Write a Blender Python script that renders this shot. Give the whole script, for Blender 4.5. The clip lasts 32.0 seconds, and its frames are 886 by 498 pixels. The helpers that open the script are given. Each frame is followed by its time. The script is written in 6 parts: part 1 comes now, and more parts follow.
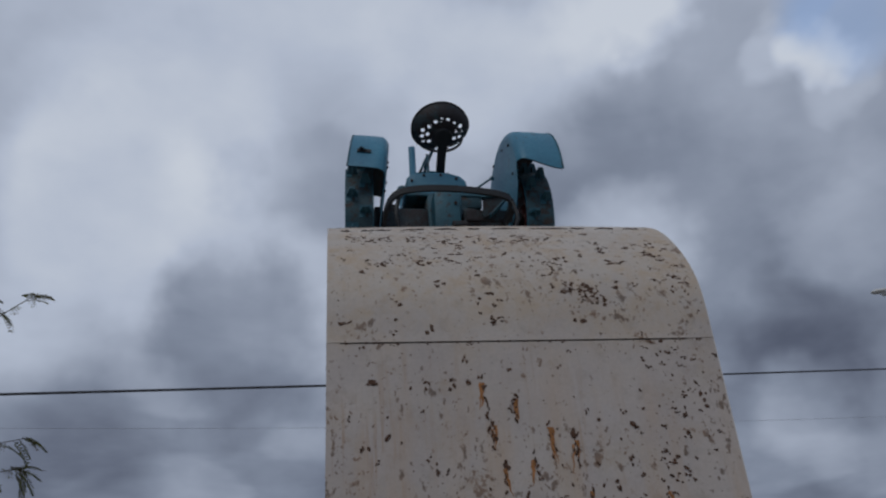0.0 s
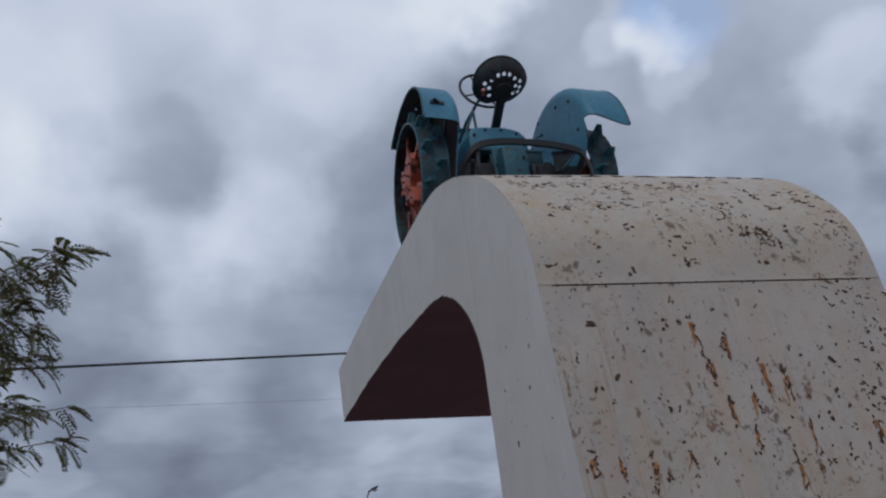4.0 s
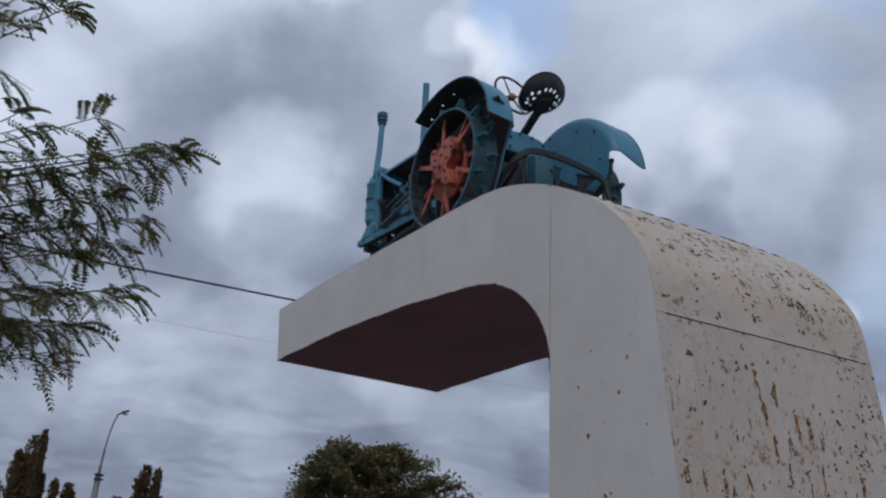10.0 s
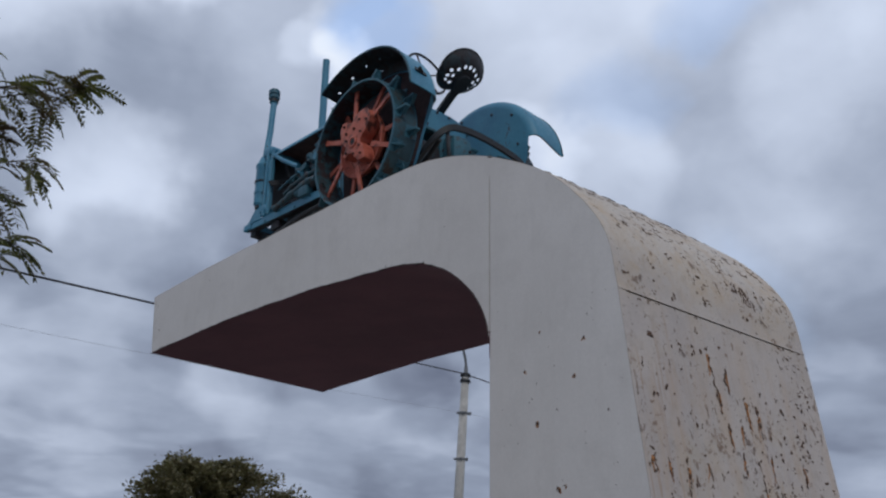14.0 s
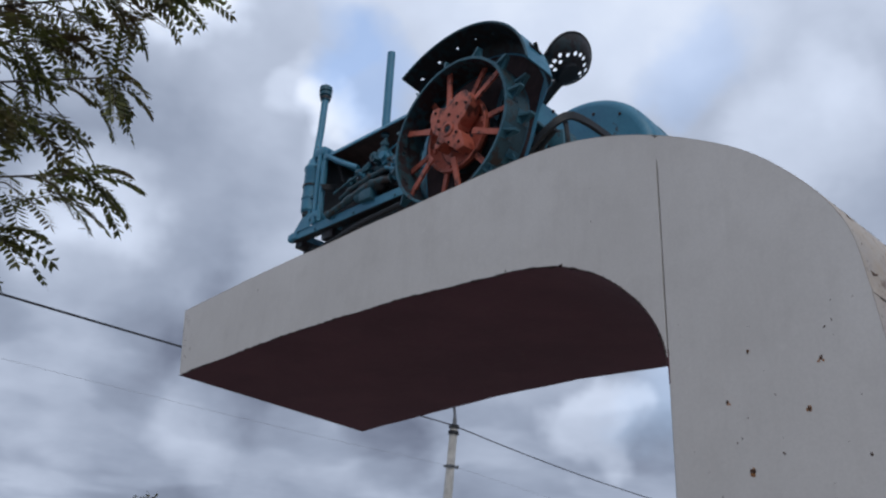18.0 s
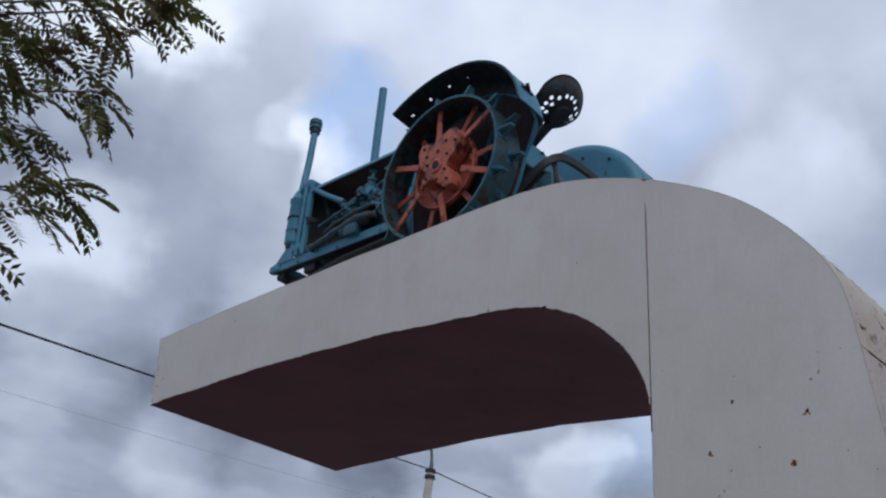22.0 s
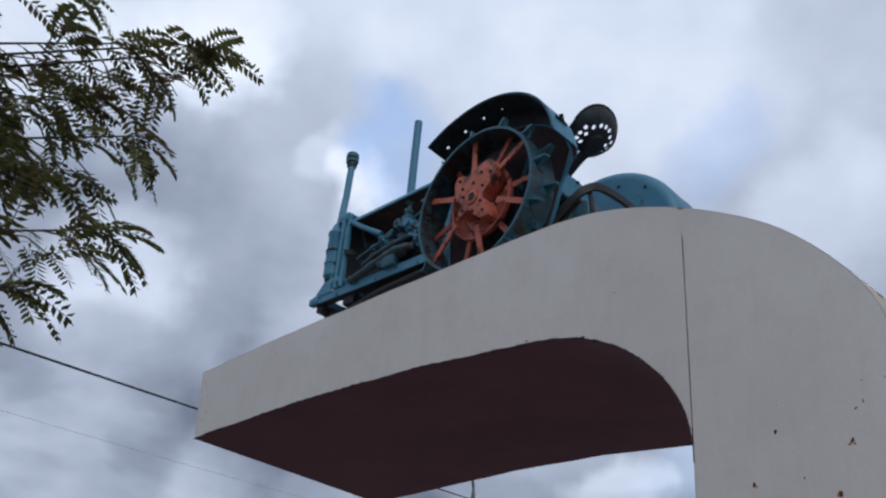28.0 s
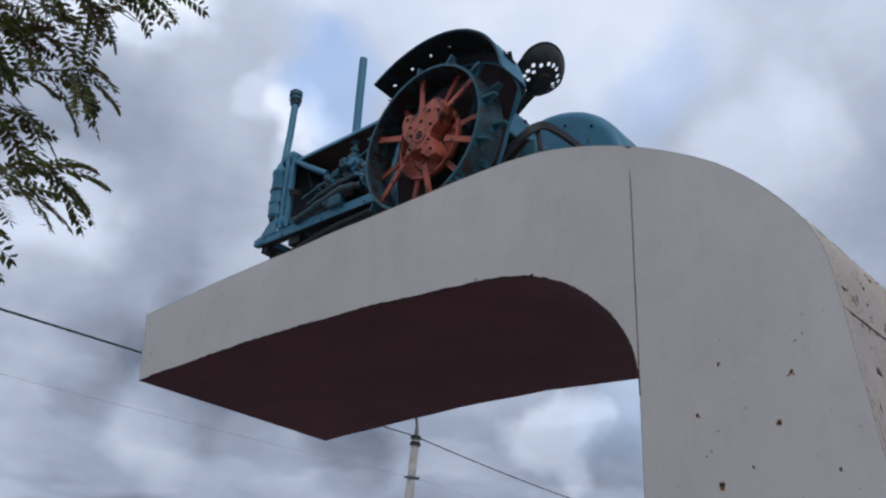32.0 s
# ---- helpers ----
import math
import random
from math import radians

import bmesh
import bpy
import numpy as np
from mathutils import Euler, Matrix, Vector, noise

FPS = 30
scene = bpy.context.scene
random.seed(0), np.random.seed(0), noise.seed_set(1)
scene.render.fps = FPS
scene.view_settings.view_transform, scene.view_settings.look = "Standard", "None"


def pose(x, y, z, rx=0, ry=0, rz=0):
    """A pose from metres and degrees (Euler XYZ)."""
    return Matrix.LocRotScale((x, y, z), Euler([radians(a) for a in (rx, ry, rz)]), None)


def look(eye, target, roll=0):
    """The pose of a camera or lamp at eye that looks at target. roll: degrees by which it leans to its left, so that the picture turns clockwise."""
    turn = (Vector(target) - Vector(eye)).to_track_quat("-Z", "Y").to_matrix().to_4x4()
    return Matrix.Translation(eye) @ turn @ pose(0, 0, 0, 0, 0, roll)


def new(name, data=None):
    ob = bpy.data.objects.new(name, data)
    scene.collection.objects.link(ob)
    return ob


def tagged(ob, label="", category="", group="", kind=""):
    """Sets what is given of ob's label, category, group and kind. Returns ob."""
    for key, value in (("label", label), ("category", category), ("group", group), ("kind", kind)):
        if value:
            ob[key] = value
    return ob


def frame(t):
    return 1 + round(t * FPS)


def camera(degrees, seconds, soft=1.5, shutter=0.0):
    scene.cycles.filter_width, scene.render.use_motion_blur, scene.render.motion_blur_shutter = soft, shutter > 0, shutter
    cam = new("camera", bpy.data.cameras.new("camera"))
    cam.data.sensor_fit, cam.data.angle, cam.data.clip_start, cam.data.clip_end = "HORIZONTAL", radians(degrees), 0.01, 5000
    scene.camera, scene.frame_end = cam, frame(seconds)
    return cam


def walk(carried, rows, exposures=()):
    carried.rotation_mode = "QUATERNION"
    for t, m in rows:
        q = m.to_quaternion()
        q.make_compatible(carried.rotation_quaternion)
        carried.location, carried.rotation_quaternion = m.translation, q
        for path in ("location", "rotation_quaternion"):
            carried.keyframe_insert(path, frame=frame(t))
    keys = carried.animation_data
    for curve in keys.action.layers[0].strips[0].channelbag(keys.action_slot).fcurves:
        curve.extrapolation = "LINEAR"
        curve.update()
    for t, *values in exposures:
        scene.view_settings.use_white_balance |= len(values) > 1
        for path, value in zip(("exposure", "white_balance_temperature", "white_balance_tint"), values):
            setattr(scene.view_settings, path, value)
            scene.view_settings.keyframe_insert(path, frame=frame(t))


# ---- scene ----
cam = camera(53.7, 32.0, soft=2.3)
PATH = [
    (0, (-0.083, 0.634, 1.653), (0.171, 2.433, 2.491), -3.1),
    (0.5, (-0.309, 0.798, 1.675), (-0.027, 2.598, 2.5), -4.7),
    (1, (-0.517, 0.891, 1.672), (-0.199, 2.668, 2.533), -3.1),
    (1.5, (-0.767, 0.888, 1.698), (-0.253, 2.645, 2.502), -6.0),
    (2, (-0.975, 0.933, 1.685), (-0.476, 2.709, 2.459), -5.0),
    (2.5, (-1.226, 1.033, 1.677), (-0.756, 2.817, 2.45), -5.7),
    (4.5, (-2.104, 1.129, 1.67), (-1.474, 2.87, 2.426), -7.1),
    (5, (-2.366, 1.114, 1.66), (-1.676, 2.839, 2.402), -5.9),
    (5.5, (-2.613, 1.067, 1.707), (-1.709, 2.725, 2.365), -5.6),
    (6, (-2.815, 1.108, 1.689), (-1.86, 2.698, 2.439), -3.9),
    (6.5, (-3.004, 1.211, 1.733), (-2.15, 2.859, 2.478), -3.3),
    (7, (-3.216, 1.268, 1.717), (-2.294, 2.896, 2.422), -3.4),
    (7.5, (-3.456, 1.331, 1.726), (-2.49, 2.971, 2.342), -0.2),
    (8, (-3.593, 1.424, 1.718), (-2.544, 2.991, 2.384), -1.4),
    (8.5, (-3.691, 1.557, 1.704), (-2.561, 3.065, 2.375), -2.4),
    (9, (-3.788, 1.579, 1.7), (-2.655, 3.102, 2.331), -1.3),
    (9.5, (-3.88, 1.525, 1.68), (-2.796, 3.089, 2.297), 2.7),
    (10, (-3.898, 1.512, 1.688), (-2.868, 3.09, 2.357), 2.8),
    (10.5, (-3.91, 1.537, 1.675), (-2.883, 3.129, 2.317), 3.2),
    (11, (-3.911, 1.552, 1.667), (-2.893, 3.151, 2.306), 3.9),
    (11.5, (-3.924, 1.541, 1.677), (-2.85, 3.088, 2.35), 4.0),
    (12, (-3.938, 1.574, 1.674), (-2.844, 3.113, 2.336), 4.4),
    (12.5, (-3.943, 1.682, 1.659), (-2.849, 3.235, 2.282), 5.0),
    (13, (-3.93, 1.905, 1.644), (-2.809, 3.428, 2.295), 3.2),
    (13.5, (-3.956, 2.115, 1.599), (-2.705, 3.522, 2.274), 1.8),
    (15.5, (-3.792, 3.178, 1.67), (-2.477, 4.48, 2.43), 0.1),
    (16, (-3.743, 3.43, 1.657), (-2.429, 4.773, 2.344), -0.5),
    (16.5, (-3.624, 3.649, 1.691), (-2.316, 4.986, 2.4), 2.1),
    (17, (-3.593, 3.738, 1.717), (-2.307, 5.097, 2.424), 0.2),
    (17.5, (-3.655, 3.812, 1.725), (-2.366, 5.132, 2.497), 1.8),
    (18, (-3.733, 3.894, 1.724), (-2.441, 5.181, 2.546), 3.0),
    (18.5, (-3.78, 3.921, 1.743), (-2.594, 5.223, 2.689), 6.2),
    (19, (-3.764, 3.922, 1.737), (-2.603, 5.218, 2.723), 6.6),
    (19.5, (-3.781, 3.915, 1.733), (-2.628, 5.217, 2.721), 6.7),
    (20, (-3.784, 3.907, 1.743), (-2.633, 5.213, 2.726), 6.9),
    (20.5, (-3.768, 3.908, 1.736), (-2.599, 5.213, 2.702), 5.8),
    (21, (-3.729, 3.917, 1.734), (-2.534, 5.215, 2.674), 4.7),
    (21.5, (-3.686, 3.936, 1.744), (-2.428, 5.188, 2.665), 3.9),
    (22, (-3.658, 3.95, 1.731), (-2.378, 5.188, 2.642), 5.1),
    (22.5, (-3.692, 3.965, 1.727), (-2.403, 5.208, 2.616), 6.1),
    (23, (-3.688, 3.958, 1.726), (-2.415, 5.219, 2.615), 6.3),
    (23.5, (-3.695, 3.953, 1.725), (-2.423, 5.214, 2.614), 6.2),
    (24, (-3.697, 3.953, 1.73), (-2.439, 5.218, 2.634), 6.7),
    (24.5, (-3.728, 3.948, 1.73), (-2.496, 5.22, 2.66), 7.0),
    (25, (-3.74, 3.947, 1.737), (-2.532, 5.229, 2.684), 7.1),
    (25.5, (-3.731, 3.937, 1.74), (-2.54, 5.234, 2.688), 6.8),
    (27.5, (-3.72, 3.934, 1.733), (-2.521, 5.225, 2.68), 6.2),
    (28, (-3.688, 3.917, 1.734), (-2.492, 5.2, 2.694), 5.5),
    (28.5, (-3.645, 3.925, 1.732), (-2.41, 5.172, 2.693), 4.8),
    (29, (-3.611, 3.918, 1.738), (-2.342, 5.122, 2.708), 3.9),
    (29.5, (-3.612, 3.925, 1.736), (-2.342, 5.134, 2.698), 4.2),
    (30, (-3.636, 3.932, 1.738), (-2.37, 5.148, 2.695), 5.2),
    (30.5, (-3.652, 3.939, 1.73), (-2.381, 5.155, 2.682), 5.1),
    (31, (-3.678, 3.953, 1.732), (-2.403, 5.193, 2.647), 5.1),
    (31.5, (-3.7, 3.957, 1.72), (-2.413, 5.206, 2.605), 4.7),
    (32, (-3.709, 3.958, 1.729), (-2.372, 5.18, 2.577), 3.2),
]
walk(cam, [(t, look(eye, target, roll)) for t, eye, target, roll in PATH],
     exposures=[(0.0, -0.60), (1.0, -0.54), (2.0, -0.45), (4.5, -0.30), (7.0, -0.22), (9.0, -0.15), (13.0, -0.05), (16.0, 0.02), (19.0, 0.05), (23.0, 0.05), (28.0, 0.05), (32.0, 0.05)])

# ---- world, sun ----
SUN_AZ, SUN_EL = 150.0, 48.0          # degrees: azimuth from +y turning to -x, elevation


def direction(az, el):
    """Unit vector for an azimuth (from +y, positive towards -x) and an elevation, in degrees."""
    a, e = radians(az), radians(el)
    return Vector((-math.sin(a) * math.cos(e), math.cos(a) * math.cos(e), math.sin(e)))


class Nodes:
    """A small helper to write node trees in lines."""

    def __init__(self, tree):
        self.tree = tree
        tree.nodes.clear()

    def add(self, kind, ins=None, operation=None):
        n = self.tree.nodes.new(kind)
        if operation:
            n.operation = operation
        for k, v in (ins or {}).items():
            self.put(n.inputs[k], v)
        return n

    def put(self, socket, v):
        if isinstance(v, bpy.types.NodeSocket):
            self.tree.links.new(v, socket)
        else:
            socket.default_value = v

    def math(self, op, a, b=0.0, clamp=False):
        n = self.add("ShaderNodeMath", {0: a, 1: b}, operation=op)
        n.use_clamp = clamp
        return n.outputs[0]

    def noise(self, vec, scale, detail=4.0, rough=0.55, dist=0.0):
        return self.add("ShaderNodeTexNoise", {"Vector": vec, "Scale": scale, "Detail": detail, "Roughness": rough, "Distortion": dist}).outputs["Fac"]

    def span(self, v, a, b, c=0.0, d=1.0, smooth=False):
        n = self.add("ShaderNodeMapRange", {0: v, 1: a, 2: b, 3: c, 4: d})
        n.interpolation_type = "SMOOTHSTEP" if smooth else "LINEAR"
        return n.outputs[0]

    def mix(self, f, a, b, blend="MIX"):
        n = self.add("ShaderNodeMix")
        n.data_type, n.blend_type = "RGBA", blend
        self.put(n.inputs[0], f)
        self.put(n.inputs[6], a)
        self.put(n.inputs[7], b)
        return n.outputs[2]

    def vec(self, op, a, b=None, scale=None):
        n = self.add("ShaderNodeVectorMath", {0: a}, operation=op)
        if b is not None:
            self.put(n.inputs[1], b)
        if scale is not None:
            self.put(n.inputs["Scale"], scale)
        return n.outputs["Value"] if op in ("DOT_PRODUCT", "LENGTH") else n.outputs[0]


# cloud masses of the sky: azimuth, elevation, radius in degrees, weight (bright above 0, dark below)
CLOUDS = [
    (-26.5, 31, 6.0, -0.07), (-19.5, 34, 3.5, -0.02), (-21, 23.5, 2.8, 0.14), (11, 11.5, 6.5, -0.18), (-30, 15.5, 4.5, -0.05), (-27, 24.5, 4.0, -0.06), (-29, 6.0, 5.0, 0.10), (5, 38, 7, 0.14), (-10, 36, 6, 0.16), (-17, 37, 5, 0.12), (-32, 29, 5, 0.08), (18.5, 33, 3, 0.08), (-2, 13.5, 5.5, -0.12), (0.5, 31.5, 4.5, -0.10),
    (15, 27, 6.5, 0.24), (6, 19.2, 4.6, -0.34), (1.8, 29.8, 4.2, -0.20), (-5.3, 24.7, 4.2, 0.28), (-7.5, 18, 4.5, -0.14), (16, 11, 6.0, -0.22),
    (4.7, 12.2, 3.2, 0.12), (-14.5, 36, 5.0, 0.20), (-24.6, 37.7, 2.5, 0.22), (-27.5, 29.5, 5.4, -0.10), (-17.8, 30.4, 4.2, -0.10), (-20.5, 24.4, 3.4, 0.16),
    (-34.7, 21.7, 3.2, 0.16), (-30.7, 16.1, 4.0, -0.16), (-36, 33.2, 1.9, 0.40), (-33.3, 33.8, 1.9, 0.22), (-37.2, 31.2, 2.2, 0.20), (-48.7, 25.9, 3.8, 0.34),
    (-49.5, 21.5, 3, -0.24), (-55, 25, 4.0, 0.16), (-17.7, 18.6, 4.4, -0.10), (-27, 19.1, 3.6, -0.12), (-18.7, 9.7, 4.5, 0.12), (-23, 40.6, 4.2, 0.26),
    (-49.6, 43.3, 9, 0.18), (-67.4, 37.9, 7.0, 0.16), (-70.5, 29.8, 4.5, 0.22), (-56.5, 13.5, 2.6, 0.42), (-43, 11.2, 2.8, -0.24), (-29.8, 12.3, 2.8, 0.18),
    (-12, 12, 4, 0.12), (-64, 23, 4.5, 0.14), (11, 28, 20, 0.24), (-22, 27, 9, 0.06), (-36, 37, 11, 0.16),
    (3, 12, 5, -0.22), (-13, 10, 6, -0.05), (-25, 12, 4, -0.05), (-15, 22, 4.5, -0.10), (-29, 31.5, 5, -0.05), (-30, 20, 5, -0.10), (-52, 28, 5, 0.10), (-41, 9, 3.5, 0.12), (-25, 23, 6, 0.10), (-10, 31, 7.5, -0.20), (-36, 19, 4.5, -0.10), (-45, 30, 5, -0.08), (-24, 31, 3.5, -0.10), (-28, 12, 4, -0.10), (0, 27, 7, 0.13), (16, 27, 8, 0.06),
]

world = bpy.data.worlds.new("sky")
scene.world = world
world.use_nodes = True
W = Nodes(world.node_tree)
d0 = W.add("ShaderNodeTexCoord").outputs["Generated"]
sep = W.add("ShaderNodeSeparateXYZ", {0: d0})
up = W.math("MAXIMUM", sep.outputs[2], 0.0)
den = W.math("ADD", up, 0.22)
flat = W.add("ShaderNodeCombineXYZ", {0: W.math("DIVIDE", sep.outputs[0], den), 1: W.math("DIVIDE", sep.outputs[1], den), 2: 0.0}).outputs[0]
big = W.noise(flat, 1.5, 6.0, 0.52, 0.4)
fine = W.noise(flat, 4.0, 5.0, 0.55, 0.3)
wisp = W.noise(d0, 11.0, 4.0, 0.5, 0.3)
shift = W.add("ShaderNodeTexNoise", {"Vector": d0, "Scale": 6.0, "Detail": 4.0, "Roughness": 0.52}).outputs["Color"]
wob = W.vec("ADD", d0, W.vec("SCALE", W.vec("SUBTRACT", shift, (0.5, 0.5, 0.5)), scale=0.17))
curl = W.add("ShaderNodeTexNoise", {"Vector": d0, "Scale": 13.0, "Detail": 3.0, "Roughness": 0.5}).outputs["Color"]
wob = W.vec("NORMALIZE", W.vec("ADD", wob, W.vec("SCALE", W.vec("SUBTRACT", curl, (0.5, 0.5, 0.5)), scale=0.05)))
tone = W.math("ADD", W.span(big, 0.3, 0.7, -0.10, 0.10), W.math("ADD", W.span(fine, 0.3, 0.7, -0.05, 0.05), W.span(wisp, 0.3, 0.7, -0.035, 0.035)))
tone = W.math("ADD", tone, W.span(up, 0.1, 0.68, -0.09, 0.20))
puff = W.add("ShaderNodeTexVoronoi", {"Vector": wob, "Scale": 8.0})
puff.feature = "SMOOTH_F1"
tone = W.math("ADD", tone, W.span(puff.outputs["Distance"], 0.15, 0.65, 0.07, -0.07))
for az, el, rad, weight in CLOUDS:
    dot = W.vec("DOT_PRODUCT", wob, tuple(direction(az, el)))
    outer, inner, gain = (1.35, 0.5, 1.0) if abs(weight) > 0.15 and rad < 6.8 else (1.8, 0.1, 1.1)
    m = W.span(dot, math.cos(radians(rad * outer)), math.cos(radians(rad * inner)), 0.0, weight * gain, True)
    tone = W.math("ADD", tone, m)
# soft lumps inside the cloud masses
lump = W.noise(W.vec("MULTIPLY", d0, (1.0, 1.0, 1.7)), 7.0, 3.0, 0.5, 0.3)
tone = W.math("ADD", tone, W.span(lump, 0.36, 0.64, -0.035, 0.035, True))
# layered banks low over the horizon
bank = W.noise(flat, 2.1, 3.0, 0.5, 0.35)
low = W.span(up, 0.18, 0.42, 0.085, 0.0, True)
tone = W.math("ADD", tone, W.math("MULTIPLY", W.span(bank, 0.43, 0.57, -1.0, 1.0, True), low))
GAPS = [(-38.8, 34.9, 2.6, 0.75), (-36.4, 36.8, 1.8, 0.4), (-55.9, 30.5, 2.9, 0.35), (-63, 36.3, 2.4, 0.5), (-62, 16, 3.5, 0.25)]
gap = 0.0
for az, el, rad, weight in GAPS:
    dot = W.vec("DOT_PRODUCT", wob, tuple(direction(az, el)))
    m = W.span(dot, math.cos(radians(rad * 1.6)), math.cos(radians(rad * 0.3)), 0.0, weight, True)
    gap = W.math("ADD", gap, m, True)
ramp = W.add("ShaderNodeValToRGB", {0: W.span(tone, -0.55, 0.8)})
els = ramp.color_ramp.elements
els[0].position, els[0].color = 0.074, (1.29, 1.53, 2.22, 1)
els[1].position, els[1].color = 1.0, (8.3, 9.0, 10.2, 1)
els.new(0.78).color = (6.42, 7.22, 8.85, 1)
e2 = els.new(0.37)
e2.color = (3.05, 3.57, 4.7, 1)
sky = W.add("ShaderNodeTexSky")
sky.sky_type, sky.sun_disc, sky.sun_elevation, sky.sun_rotation = "NISHITA", False, radians(SUN_EL), radians(-SUN_AZ)
blue = W.vec("SCALE", sky.outputs[0], scale=3.2)
colour = W.mix(W.math("MULTIPLY", gap, 0.62), ramp.outputs[0], blue)
back = W.add("ShaderNodeBackground", {"Color": colour, "Strength": 0.1})
W.add("ShaderNodeOutputWorld", {0: back.outputs[0]})

sun_data = bpy.data.lights.new("sun", "SUN")
sun_data.energy, sun_data.angle, sun_data.color = 0.9, radians(14), (1.0, 0.95, 0.88)
sun = new("sun", sun_data)
sun.matrix_world = look(direction(SUN_AZ, SUN_EL) * 50, (0, 0, 0))

# ---- materials ----


def material(name, build, rough=0.6, metal=0.0):
    m = bpy.data.materials.new(name)
    m.use_nodes = True
    n = Nodes(m.node_tree)
    out = n.add("ShaderNodeOutputMaterial")
    bsdf = n.add("ShaderNodeBsdfPrincipled", {"Roughness": rough, "Metallic": metal})
    n.tree.links.new(bsdf.outputs[0], out.inputs[0])
    build(n, bsdf)
    return m


def bump(n, bsdf, height, strength=0.3, dist=0.01):
    n.put(bsdf.inputs["Normal"], n.add("ShaderNodeBump", {"Height": height, "Strength": strength, "Distance": dist}).outputs[0])


def rgb(r, g, b):
    return (r, g, b, 1.0)


def paint(base, light, chip, chip_at=0.68, rough=0.5, scale=1.0):
    """Old brushed paint: two tones, fine grain, chips down to rust."""
    def build(n, b):
        co = n.add("ShaderNodeTexCoord").outputs["Object"]
        wide = n.noise(co, 2.5 * scale, 5.0, 0.6)
        grain = n.noise(co, 45.0 * scale, 3.0, 0.6)
        c = n.mix(n.span(wide, 0.35, 0.68), rgb(*base), rgb(*light))
        c = n.mix(n.span(grain, 0.3, 0.7, 0.0, 0.25), c, rgb(*[v * 0.6 for v in base]))
        worn = n.span(n.math("ADD", n.math("MULTIPLY", n.noise(co, 14.0 * scale, 6.0, 0.65), 0.7), n.math("MULTIPLY", wide, 0.3)), chip_at - 0.06, chip_at + 0.02)
        n.put(b.inputs["Base Color"], n.mix(worn, c, rgb(*chip)))
        n.put(b.inputs["Roughness"], n.span(grain, 0.3, 0.7, rough - 0.1, rough + 0.15))
        bump(n, b, n.math("ADD", grain, n.math("MULTIPLY", worn, -0.8)), 0.25, 0.004)
    return build


def plain(base, vary=0.25, rough=0.7, scale=8.0, relief=0.2):
    def build(n, b):
        co = n.add("ShaderNodeTexCoord").outputs["Object"]
        a, g = n.noise(co, scale, 5.0, 0.6), n.noise(co, scale * 9, 3.0, 0.6)
        c = n.mix(n.span(a, 0.3, 0.7), rgb(*[v * (1 - vary) for v in base]), rgb(*[min(1, v * (1 + vary)) for v in base]))
        c = n.mix(n.span(g, 0.35, 0.75, 0.0, 0.3), c, rgb(*[v * 0.6 for v in base]))
        n.put(b.inputs["Base Color"], c)
        n.put(b.inputs["Roughness"], n.span(g, 0.3, 0.7, rough - 0.08, min(1.0, rough + 0.1)))
        bump(n, b, g, relief, 0.004)
    return build


